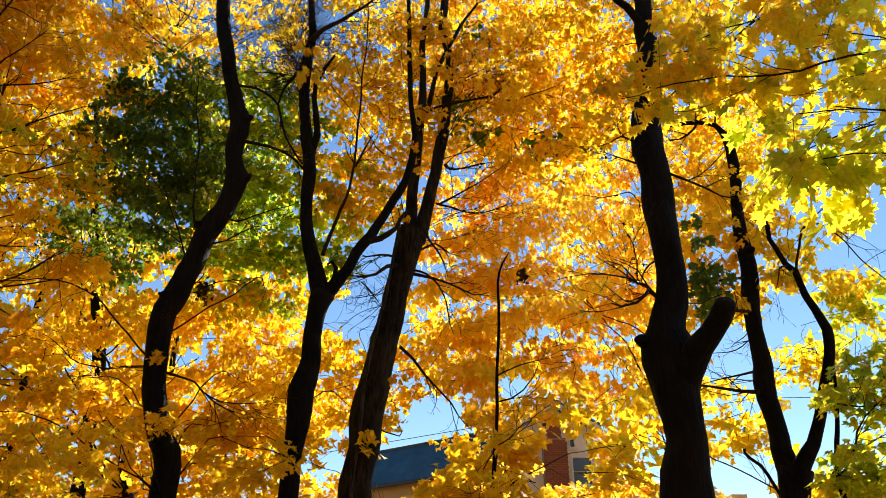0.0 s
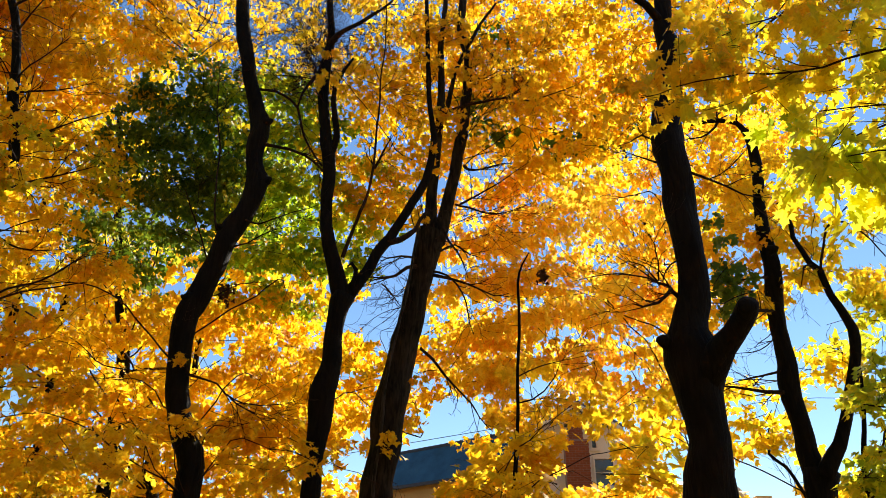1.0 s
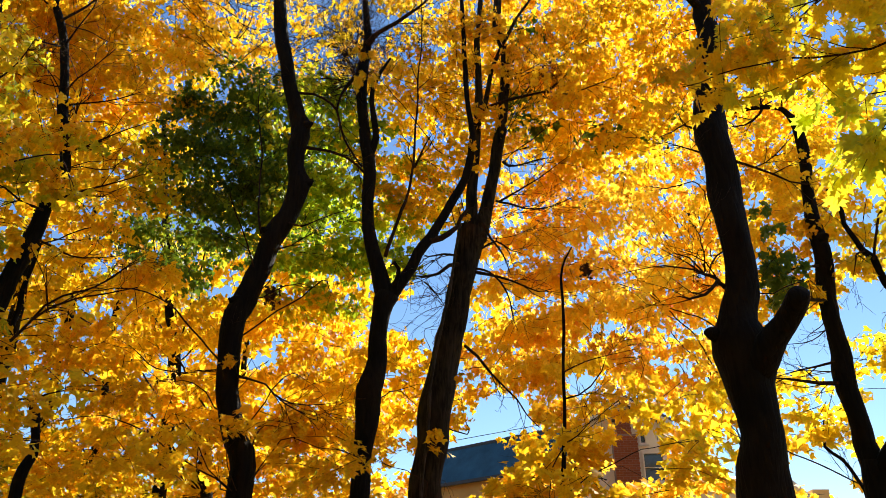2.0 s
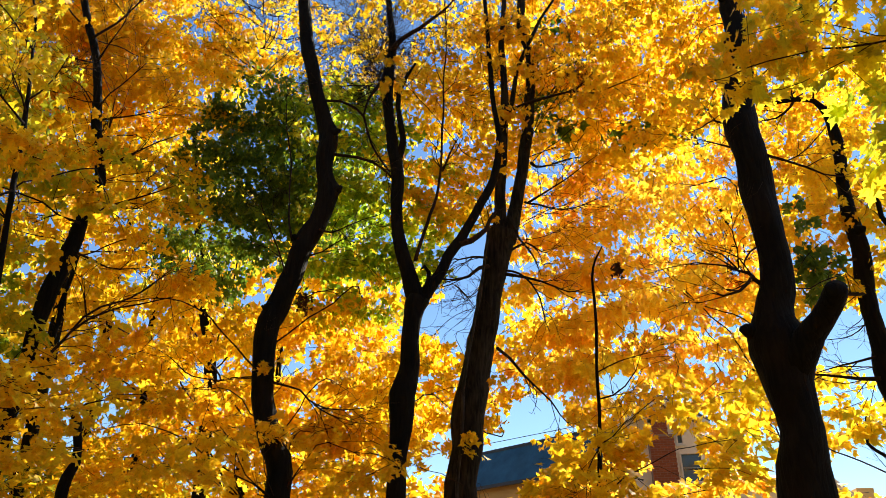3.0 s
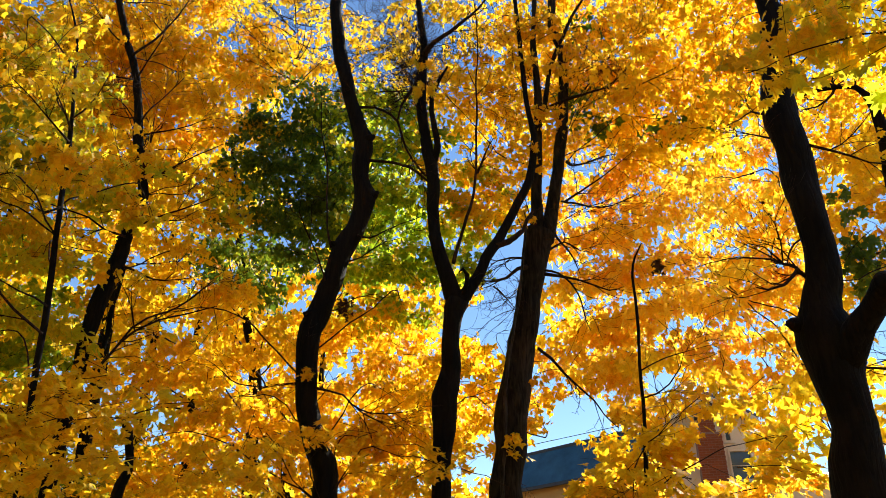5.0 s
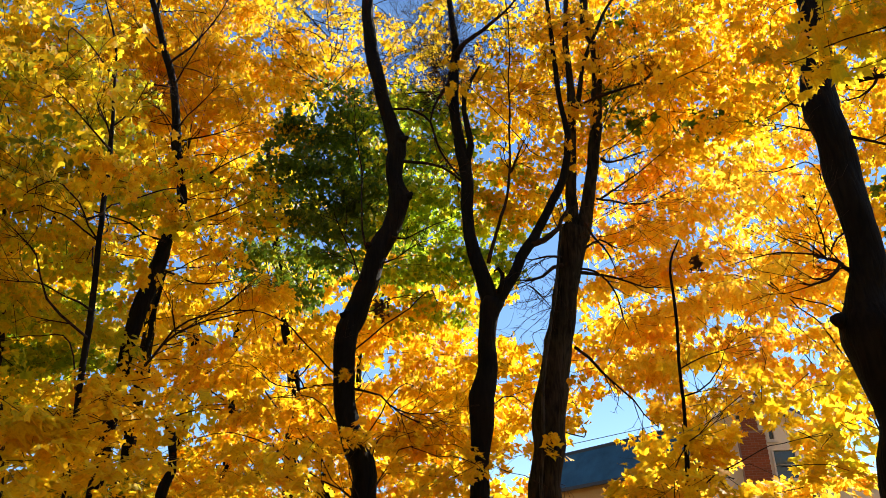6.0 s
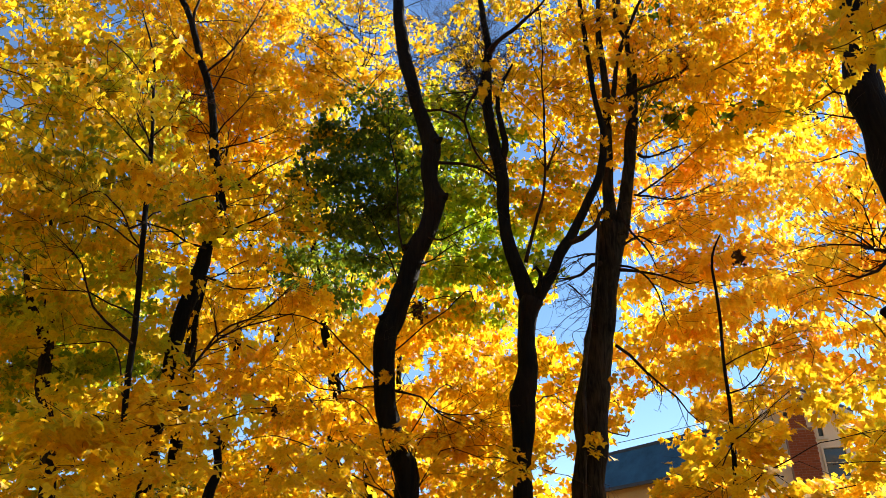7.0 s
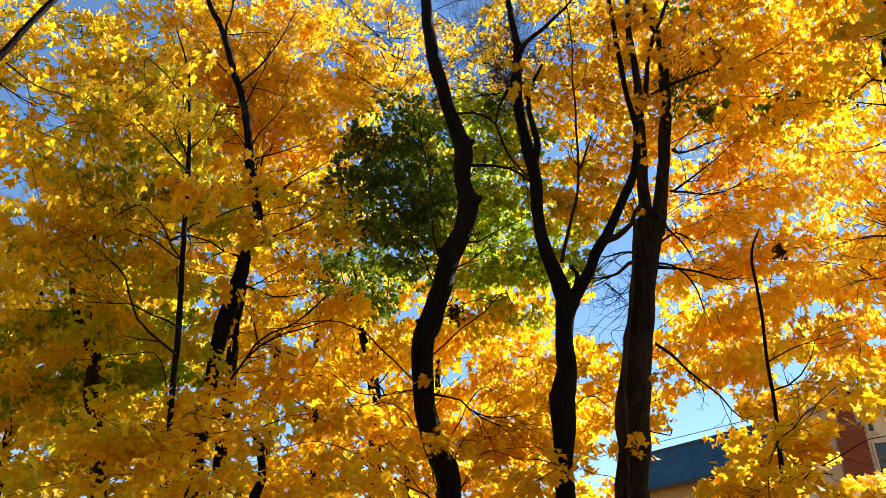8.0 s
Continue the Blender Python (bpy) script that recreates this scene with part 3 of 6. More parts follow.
boughs_a = [
    (-27.3, 18.1, 7.9, 5.6, 9.4, 0.8, 1.3, 0.08),
    (-25.2, 11.6, 8.4, 4.3, 9.0, 1.0, 1.3, 0.08),
    (-15.9, 18.7, 5.8, 6.0, 9.4, 1.0, 1.1, 0.08),
    (-15.1, 12.0, 5.9, 4.2, 9.2, 1.0, 1.2, 0.08),
    (-12.2, 20.4, 2.4, 3.0, 9.8, 0.6, 1.2, 0.08),
    (-23.2, 13.5, 2.2, 0.8, 7.4, 0.4, 1.1, 0.08),
    (-18.7, 12.5, 2.7, 0.8, 7.3, 0.4, 1.2, 0.08),
    (-27.1, 10.7, 4.4, 1.4, 7.0, 0.6, 1.1, 0.08),
    (-13.0, 11.7, 2.4, 1.6, 7.6, 0.4, 1.0, 0.08)] + [
    (-21.2, 18.5, 0.6, 0.5, 8.0, 0.1, 2.2, 0.08),
    (-21.1, 16.8, 0.5, 0.3, 8.0, 0.1, 2.0, 0.08),
    (-20.0, 13.4, 1.2, 0.4, 8.0, 0.1, 3.0, 0.08)]
line_b_trunk = [(-1.60, 8.14, -0.15, 0.189), (-1.60, 8.14, 0.25, 0.140), (-1.60, 8.14, 1.57, 0.117), (-1.60, 8.14, 2.86, 0.108), (-1.60, 8.14, 3.33, 0.102), (-1.58, 8.15, 3.51, 0.112), (-1.57, 8.15, 3.76, 0.135), (-1.56, 8.15, 4.01, 0.143), (-1.51, 8.16, 4.27, 0.117), (-1.49, 8.17, 4.48, 0.109), (-1.48, 8.17, 4.75, 0.104), (-1.46, 8.17, 4.96, 0.112), (-1.41, 8.18, 5.18, 0.139)]
line_b_l = [(-1.42, 8.18, 5.16, 0.119), (-1.51, 8.16, 5.46, 0.104), (-1.57, 8.15, 5.68, 0.092), (-1.64, 8.14, 5.91, 0.082), (-1.68, 8.13, 6.22, 0.077), (-1.69, 8.13, 6.54, 0.078), (-1.69, 8.13, 6.88, 0.079), (-1.71, 8.12, 7.09, 0.083), (-1.76, 8.11, 7.30, 0.080), (-1.83, 8.10, 7.74, 0.071), (-1.86, 8.09, 8.21, 0.072), (-1.86, 8.09, 8.70, 0.070), (-1.83, 8.10, 9.06, 0.059), (-1.86, 8.09, 9.53, 0.048), (-1.94, 8.07, 10.17, 0.037)]
line_b_l2 = [(-1.70, 8.13, 7.15, 0.055), (-1.62, 8.07, 7.36, 0.044), (-1.65, 8.00, 7.62, 0.040), (-1.68, 7.92, 7.84, 0.033), (-1.66, 7.86, 8.02, 0.030), (-1.55, 7.81, 8.26, 0.022), (-1.43, 7.77, 8.43, 0.015)]
line_b_r = [(-1.40, 8.18, 5.11, 0.093), (-1.27, 8.22, 5.34, 0.081), (-1.17, 8.26, 5.51, 0.071), (-1.06, 8.29, 5.76, 0.069), (-0.91, 8.33, 6.01, 0.067), (-0.84, 8.36, 6.19, 0.057), (-0.70, 8.39, 6.45, 0.054), (-0.58, 8.42, 6.72, 0.055), (-0.48, 8.45, 6.95, 0.052), (-0.42, 8.47, 7.28, 0.049), (-0.38, 8.49, 7.66, 0.042), (-0.43, 8.51, 8.05, 0.035), (-0.47, 8.53, 8.56, 0.036), (-0.49, 8.55, 9.31, 0.033), (-0.52, 8.56, 10.22, 0.030), (-0.54, 8.58, 10.84, 0.022)]
line_b_r2 = [(-0.94, 8.30, 5.94, 0.049), (-0.79, 8.36, 6.00, 0.042), (-0.70, 8.42, 6.09, 0.043), (-0.60, 8.48, 6.22, 0.040), (-0.55, 8.53, 6.38, 0.036), (-0.46, 8.59, 6.55, 0.030)]
line_b_s = [(-1.45, 8.17, 5.68, 0.025), (-1.39, 8.16, 5.89, 0.025), (-1.33, 8.14, 6.07, 0.022), (-1.26, 8.12, 6.28, 0.023), (-1.18, 8.10, 6.53, 0.020), (-1.13, 8.08, 6.94, 0.021), (-1.11, 8.06, 7.40, 0.018), (-1.08, 8.04, 7.87, 0.019), (-1.08, 8.01, 8.32, 0.016), (-1.05, 7.99, 8.71, 0.014), (-1.04, 7.96, 9.33, 0.014), (-1.08, 7.93, 9.80, 0.012)]
line_b_s2 = [(-1.11, 8.07, 6.88, 0.018), (-0.99, 7.96, 7.09, 0.015), (-0.87, 7.85, 7.22, 0.008)]
line_b_h = [(-1.88, 8.08, 8.57, 0.031), (-2.00, 8.02, 8.29, 0.030), (-2.10, 7.96, 8.03, 0.024), (-2.14, 7.92, 7.76, 0.021)]
line_b_top = [(-1.82, 8.05, 8.94, 0.051), (-1.67, 8.01, 9.11, 0.039), (-1.43, 7.98, 9.23, 0.035), (-1.22, 7.95, 9.37, 0.032), (-1.01, 7.91, 9.52, 0.024), (-0.75, 7.86, 9.84, 0.016)]
line_b_curl = [(-1.33, 8.14, 5.23, 0.030), (-1.28, 8.11, 5.38, 0.030), (-1.27, 8.08, 5.47, 0.027), (-1.31, 8.03, 5.53, 0.020), (-1.35, 7.99, 5.47, 0.010)]
boughs_b = [
    (-12.4, 42.2, 8.6, 4.3, 9.2, 1.6, 0.7, 0.07),
    (-7.4, 34.9, 6.1, 6.2, 9.4, 1.2, 1.4, 0.08),
    (-9.3, 16.7, 5.2, 4.1, 9.6, 1.2, 1.6, 0.08),
    (-26.2, 41.6, 4.1, 3.3, 10.4, 0.6, 1.0, 0.08),
    (-21.9, 38.0, 3.2, 2.5, 10.4, 0.5, 0.9, 0.08)]
line_c_trunk = [(-1.02, 8.94, -0.15, 0.348), (-1.02, 8.94, 0.25, 0.258), (-1.02, 8.94, 1.64, 0.215), (-1.02, 8.94, 2.99, 0.199), (-1.00, 8.94, 3.18, 0.185), (-0.94, 8.95, 3.51, 0.178), (-0.91, 8.95, 3.84, 0.181), (-0.85, 8.96, 4.18, 0.184), (-0.79, 8.97, 4.54, 0.177), (-0.71, 8.97, 4.91, 0.170), (-0.64, 8.98, 5.29, 0.162), (-0.57, 8.98, 5.69, 0.158), (-0.49, 8.99, 6.10, 0.172), (-0.42, 8.99, 6.45, 0.190)]
line_c_r = [(-0.36, 8.99, 6.32, 0.129), (-0.25, 9.00, 6.67, 0.096), (-0.19, 9.00, 6.98, 0.086), (-0.13, 9.00, 7.26, 0.079), (-0.07, 9.00, 7.59, 0.084), (-0.01, 9.00, 7.93, 0.085), (0.03, 9.00, 8.22, 0.078), (0.06, 9.00, 8.63, 0.075), (0.09, 9.00, 8.95, 0.072), (0.12, 9.00, 9.27, 0.064), (0.08, 9.00, 9.61, 0.061), (-0.01, 9.00, 9.95, 0.066), (0.01, 9.00, 10.42, 0.063), (0.06, 9.00, 11.16, 0.051), (0.08, 9.00, 12.07, 0.033)]
line_c_l = [(-0.44, 8.99, 6.32, 0.113), (-0.43, 8.96, 6.60, 0.092), (-0.43, 8.93, 6.94, 0.077), (-0.39, 8.91, 7.39, 0.071), (-0.35, 8.88, 7.75, 0.064), (-0.34, 8.86, 8.02, 0.056), (-0.31, 8.83, 8.40, 0.061), (-0.30, 8.80, 8.79, 0.050), (-0.31, 8.78, 9.30, 0.046), (-0.28, 8.75, 9.83, 0.039), (-0.24, 8.72, 10.38, 0.035), (-0.17, 8.70, 11.08, 0.027)]
line_c_m = [(-0.33, 8.89, 8.30, 0.045), (-0.22, 8.87, 8.43, 0.041), (-0.16, 8.84, 8.74, 0.033), (-0.10, 8.81, 9.04, 0.029), (0.02, 8.79, 9.32, 0.030), (0.19, 8.76, 9.69, 0.026), (0.35, 8.72, 10.01, 0.022), (0.53, 8.68, 10.27, 0.017)]
line_c_vine = [(-1.03, 8.69, 2.81, 0.022), (-1.01, 8.68, 3.14, 0.022), (-0.96, 8.67, 3.51, 0.019), (-0.94, 8.67, 3.96, 0.023), (-0.93, 8.66, 4.23, 0.020), (-0.86, 8.65, 4.65, 0.020), (-0.79, 8.65, 5.01, 0.021), (-0.70, 8.64, 5.38, 0.021), (-0.64, 8.64, 5.85, 0.018), (-0.57, 8.63, 6.34, 0.018)]
line_c_b1 = [(-0.26, 8.90, 8.35, 0.032), (-0.10, 8.79, 8.35, 0.029), (0.13, 8.67, 8.35, 0.026), (0.37, 8.55, 8.30, 0.020), (0.64, 8.42, 8.26, 0.017), (0.93, 8.28, 8.09, 0.014), (1.26, 8.12, 8.09, 0.011), (1.50, 7.96, 8.08, 0.008)]
line_c_b2 = [(-0.37, 8.79, 5.72, 0.026), (-0.21, 8.66, 5.62, 0.020), (-0.03, 8.52, 5.50, 0.018), (0.18, 8.38, 5.35, 0.015), (0.37, 8.23, 5.19, 0.012), (0.53, 8.08, 5.15, 0.007)]
line_c_b3 = [(-0.52, 8.78, 4.73, 0.020), (-0.36, 8.66, 4.55, 0.019), (-0.22, 8.53, 4.32, 0.017), (-0.07, 8.40, 4.10, 0.014), (0.08, 8.27, 3.90, 0.014), (0.17, 8.13, 3.71, 0.011), (0.30, 7.99, 3.53, 0.009)]
line_c_b4 = [(-0.60, 8.78, 5.84, 0.031), (-0.71, 8.69, 5.78, 0.028), (-0.84, 8.60, 5.63, 0.023), (-0.97, 8.50, 5.55, 0.020), (-1.12, 8.41, 5.52, 0.012), (-1.25, 8.31, 5.44, 0.007)]
line_c_b5 = [(0.03, 8.90, 7.45, 0.026), (0.10, 8.72, 7.27, 0.019), (0.27, 8.55, 7.17, 0.014), (0.49, 8.36, 7.12, 0.011), (0.66, 8.17, 7.01, 0.008)]
line_c_b6 = [(-0.05, 8.90, 6.82, 0.019), (0.12, 8.74, 6.83, 0.016), (0.33, 8.57, 6.86, 0.013), (0.50, 8.41, 6.88, 0.011), (0.70, 8.23, 6.94, 0.008), (0.87, 8.05, 6.96, 0.005)]
line_c_b7 = [(-0.61, 8.78, 5.96, 0.018), (-0.78, 8.63, 5.91, 0.016), (-0.95, 8.48, 5.81, 0.010), (-1.06, 8.33, 5.79, 0.008)]
line_c_b8 = [(-1.03, 8.74, 5.58, 0.010), (-0.91, 8.62, 5.43, 0.010), (-0.80, 8.50, 5.24, 0.007), (-0.73, 8.37, 5.08, 0.005)]
line_c_b9 = [(-0.27, 8.80, 6.43, 0.022), (-0.18, 8.67, 6.15, 0.018), (-0.06, 8.55, 5.92, 0.015), (0.01, 8.42, 5.70, 0.013), (0.06, 8.30, 5.45, 0.007)]
line_c_b10 = [(-0.29, 8.80, 6.07, 0.016), (-0.10, 8.63, 6.07, 0.013), (0.08, 8.47, 5.86, 0.010), (0.19, 8.30, 5.74, 0.007)]
line_c_b11 = [(-0.37, 8.74, 5.75, 0.016), (-0.21, 8.64, 5.65, 0.015), (-0.06, 8.53, 5.45, 0.013), (0.04, 8.42, 5.17, 0.012), (0.08, 8.31, 4.87, 0.010), (0.12, 8.20, 4.69, 0.007)]
line_c_b12 = [(-0.09, 8.90, 6.83, 0.017), (0.12, 8.70, 6.65, 0.016), (0.30, 8.49, 6.46, 0.013), (0.54, 8.28, 6.34, 0.010), (0.84, 8.06, 6.34, 0.008)]
boughs_c = [
    (2.6, 42.4, 10.6, 4.7, 9.8, 1.6, 1.8, 0.08),
    (6.1, 36.2, 10.3, 4.5, 10.0, 1.3, 1.9, 0.08),
    (-2.8, 14.4, 3.4, 2.9, 10.6, 1.0, 1.6, 0.08),
    (-5.6, 13.7, 0.5, 0.5, 8.7, 0.1, 2.6, 0.08),
    (-6.0, 11.4, 0.3, 0.3, 8.7, 0.1, 2.0, 0.08),
    (-3.6, 17.6, 0.4, 0.3, 8.7, 0.1, 2.0, 0.08),
    (-11.4, 12.2, 0.4, 0.5, 8.0, 0.1, 2.6, 0.08),
    (-2.2, 42.8, 1.2, 1.6, 8.5, 0.2, 1.2, 0.08)] + [
    (0.4, 41.5, 1.3, 2.0, 8.6, 0.2, 1.2, 0.08),
    (-1.3, 37.8, 1.1, 0.8, 8.5, 0.2, 1.3, 0.08),
    (-12.9, 40.1, 0.9, 2.0, 7.9, 0.2, 0.8, 0.08),
    (-2.5, 34.7, 0.8, 0.7, 8.4, 0.2, 1.0, 0.08)]
boughs_cg = [
    (6.1, 36.4, 4.7, 1.4, 9.4, 0.5, 0.8, 0.09),
    (11.1, 34.8, 3.0, 1.6, 9.4, 0.5, 0.6, 0.09),
    (0.9, 40.5, 6.6, 3.6, 9.6, 0.5, 0.2, 0.09)]
line_d_trunk = [(2.05, 6.69, -0.15, 0.361), (2.05, 6.69, 0.25, 0.268), (2.05, 6.69, 1.45, 0.223), (2.05, 6.69, 2.64, 0.206), (2.10, 6.68, 3.02, 0.197), (2.12, 6.67, 3.32, 0.193), (2.11, 6.67, 3.52, 0.206), (2.12, 6.67, 3.68, 0.226), (2.12, 6.67, 3.84, 0.254), (2.10, 6.68, 4.01, 0.241), (2.12, 6.67, 4.17, 0.178), (2.17, 6.66, 4.40, 0.161), (2.20, 6.65, 4.63, 0.152), (2.20, 6.64, 4.93, 0.150), (2.20, 6.64, 5.25, 0.150), (2.19, 6.65, 5.58, 0.156), (2.18, 6.65, 5.92, 0.156), (2.16, 6.66, 6.19, 0.170), (2.16, 6.66, 6.32, 0.172), (2.21, 6.64, 6.64, 0.147), (2.27, 6.62, 7.09, 0.138), (2.31, 6.61, 7.56, 0.115), (2.30, 6.61, 7.82, 0.097), (2.34, 6.60, 8.24, 0.096), (2.40, 6.58, 8.77, 0.082), (2.47, 6.55, 9.52, 0.053)]
line_d_limb = [(2.14, 6.61, 3.65, 0.158), (2.22, 6.52, 3.76, 0.147), (2.31, 6.41, 3.89, 0.118), (2.38, 6.32, 3.98, 0.105), (2.43, 6.23, 4.07, 0.102), (2.45, 6.14, 4.14, 0.099), (2.45, 6.07, 4.16, 0.088)]
line_d_stub = [(2.01, 6.71, 4.02, 0.117), (1.90, 6.65, 4.01, 0.080), (1.82, 6.59, 4.01, 0.058), (1.77, 6.51, 3.99, 0.036)]
line_d_l2 = [(2.26, 6.57, 7.87, 0.052), (2.18, 6.51, 7.92, 0.045), (2.09, 6.44, 7.97, 0.042), (1.98, 6.39, 8.02, 0.038), (1.84, 6.34, 8.20, 0.026)]
line_d_b1 = [(2.04, 6.64, 4.47, 0.025), (1.95, 6.58, 4.52, 0.021), (1.89, 6.50, 4.43, 0.021), (1.79, 6.44, 4.33, 0.019), (1.63, 6.38, 4.26, 0.015), (1.52, 6.32, 4.27, 0.009)]
line_d_b2 = [(1.99, 6.66, 4.55, 0.018), (1.94, 6.62, 4.58, 0.018), (1.85, 6.60, 4.60, 0.014), (1.75, 6.57, 4.64, 0.012), (1.63, 6.55, 4.65, 0.010), (1.48, 6.53, 4.67, 0.008), (1.21, 6.54, 4.64, 0.006), (1.02, 6.52, 4.58, 0.004)]
line_d_b3 = [(2.29, 6.56, 5.82, 0.015), (2.48, 6.53, 5.71, 0.014), (2.63, 6.51, 5.61, 0.014), (2.77, 6.50, 5.51, 0.012), (2.90, 6.48, 5.46, 0.010)]
line_d_b4 = [(2.07, 6.63, 4.85, 0.010), (1.97, 6.54, 4.76, 0.010), (1.88, 6.45, 4.63, 0.010), (1.82, 6.34, 4.49, 0.009)]
line_d_b5 = [(1.86, 6.64, 4.63, 0.010), (1.79, 6.59, 4.69, 0.008), (1.71, 6.53, 4.75, 0.008), (1.57, 6.49, 4.78, 0.006), (1.36, 6.46, 4.67, 0.004)]
line_d_b6 = [(1.87, 6.64, 4.64, 0.008), (1.86, 6.54, 4.79, 0.008), (1.82, 6.45, 4.95, 0.006), (1.73, 6.37, 5.06, 0.004)]
line_d_b7 = [(2.01, 6.60, 6.24, 0.013), (1.86, 6.51, 6.24, 0.011), (1.71, 6.41, 6.09, 0.008), (1.56, 6.31, 5.97, 0.006)]
line_d_b8 = [(2.00, 6.60, 5.96, 0.011), (1.79, 6.46, 5.94, 0.008), (1.57, 6.31, 5.91, 0.006)]
boughs_d = [
    (12.2, 40.2, 6.8, 4.7, 8.4, 1.2, 1.7, 0.08),
    (18.5, 40.2, 5.9, 5.0, 8.0, 0.8, 1.3, 0.08)]
boughs_v = [
    (20.8, 24.2, 0.8, 3.6, 7.9, 0.2, 2.2, 0.07),
    (21.8, 21.4, 1.3, 0.7, 7.9, 0.2, 1.2, 0.07)]
line_e_trunk = [(3.88, 8.67, -0.15, 0.272), (3.88, 8.67, 0.25, 0.202), (3.88, 8.67, 1.62, 0.168), (3.88, 8.67, 2.94, 0.155), (3.90, 8.66, 3.07, 0.169), (3.93, 8.65, 3.24, 0.195)]
line_e_l = [(3.89, 8.67, 3.17, 0.145), (3.84, 8.67, 3.48, 0.115), (3.81, 8.67, 3.77, 0.104), (3.78, 8.67, 4.06, 0.115), (3.78, 8.65, 4.23, 0.119), (3.79, 8.63, 4.43, 0.110), (3.78, 8.62, 4.78, 0.099), (3.78, 8.61, 5.14, 0.097), (3.81, 8.58, 5.51, 0.109), (3.81, 8.56, 5.97, 0.097), (3.81, 8.55, 6.29, 0.080), (3.83, 8.52, 6.70, 0.070), (3.87, 8.49, 7.11, 0.075), (3.86, 8.48, 7.42, 0.068), (3.83, 8.47, 7.64, 0.058), (3.78, 8.48, 7.73, 0.039), (3.72, 8.49, 7.82, 0.031), (3.64, 8.51, 7.87, 0.031), (3.52, 8.55, 7.92, 0.031), (3.36, 8.59, 7.94, 0.027), (3.19, 8.64, 7.93, 0.024), (3.05, 8.68, 7.93, 0.016)]
line_e_r = [(3.91, 8.55, 3.17, 0.106), (4.02, 8.47, 3.37, 0.087), (4.08, 8.41, 3.48, 0.072), (4.16, 8.35, 3.69, 0.066), (4.24, 8.28, 3.99, 0.063), (4.33, 8.21, 4.29, 0.060), (4.39, 8.15, 4.61, 0.061), (4.36, 8.14, 4.81, 0.052), (4.31, 8.14, 4.98, 0.046), (4.25, 8.15, 5.16, 0.043), (4.21, 8.14, 5.31, 0.040), (4.18, 8.13, 5.43, 0.044), (4.09, 8.15, 5.55, 0.034), (4.04, 8.15, 5.71, 0.031), (3.97, 8.15, 5.89, 0.027), (3.96, 8.13, 6.06, 0.028), (3.92, 8.13, 6.21, 0.024), (3.86, 8.13, 6.36, 0.014)]
line_e_b1 = [(4.14, 8.05, 5.38, 0.017), (4.15, 7.99, 5.50, 0.017), (4.18, 7.91, 5.66, 0.017), (4.21, 7.84, 5.83, 0.017), (4.24, 7.77, 5.88, 0.017), (4.33, 7.66, 5.83, 0.014), (4.40, 7.56, 5.70, 0.014), (4.47, 7.46, 5.49, 0.011), (4.53, 7.37, 5.23, 0.011), (4.65, 7.24, 4.93, 0.009)]
line_e_b2 = [(3.68, 8.60, 4.12, 0.028), (3.49, 8.66, 4.15, 0.024), (3.33, 8.71, 4.19, 0.022), (3.15, 8.76, 4.23, 0.019), (2.92, 8.83, 4.26, 0.012)]
line_e_b3 = [(3.69, 8.48, 5.09, 0.027), (3.45, 8.23, 4.99, 0.024), (3.20, 7.98, 4.89, 0.023)]
line_e_b4 = [(3.70, 8.59, 4.37, 0.017), (3.54, 8.71, 4.36, 0.015), (3.37, 8.83, 4.35, 0.012), (3.14, 8.97, 4.32, 0.007)]
line_e_hook = [(3.54, 8.60, 7.96, 0.023), (3.47, 8.60, 7.85, 0.020), (3.37, 8.61, 7.76, 0.020), (3.27, 8.63, 7.71, 0.017), (3.10, 8.66, 7.70, 0.011)]
line_e_b5 = [(3.69, 8.43, 5.50, 0.017), (3.60, 8.41, 5.48, 0.017), (3.44, 8.42, 5.47, 0.015), (3.25, 8.44, 5.45, 0.012), (3.05, 8.47, 5.44, 0.007)]
line_e_b6 = [(4.07, 8.08, 5.50, 0.012), (3.98, 8.07, 5.47, 0.012), (3.92, 8.05, 5.32, 0.010), (3.86, 8.02, 5.18, 0.007)]
line_e_k1 = [(3.74, 8.35, 5.82, 0.070), (3.79, 8.30, 5.82, 0.049), (3.81, 8.27, 5.83, 0.021)]
boughs_e = [
    (29.3, 23.2, 4.3, 2.2, 9.6, 0.8, 1.2, 0.08),
    (26.5, 16.7, 1.8, 2.2, 9.9, 0.6, 1.4, 0.10),
    (27.0, 24.9, 2.3, 1.9, 9.6, 0.6, 1.2, 0.10),
    (21.4, 13.7, 3.0, 1.4, 10.0, 0.6, 1.6, 0.10),
    (13.8, 14.4, 4.1, 2.8, 9.2, 0.8, 1.0, 0.12),
    (13.8, 10.5, 2.4, 2.3, 8.6, 0.8, 0.9, 0.12)]
boughs_eg = [
    (22.9, 31.3, 4.7, 5.1, 11.0, 1.2, 1.5, 0.10),
    # mostly above the view: added to shade the boughs over the clearing
    (28.3, 44.6, 9.2, 3.8, 11.0, 1.6, 1.5, 0.10),
    (21.4, 25.8, 3.3, 6.0, 9.6, 0.8, 1.2, 0.08)]
line_i_trunk = [(3.76, 7.40, -0.15, 0.051), (3.76, 7.40, 0.25, 0.038), (3.76, 7.40, 1.51, 0.032), (3.76, 7.40, 2.75, 0.029), (3.76, 7.38, 3.01, 0.027), (3.77, 7.35, 3.16, 0.027), (3.83, 7.30, 3.48, 0.022), (3.85, 7.26, 3.75, 0.017), (3.88, 7.23, 4.03, 0.011)]
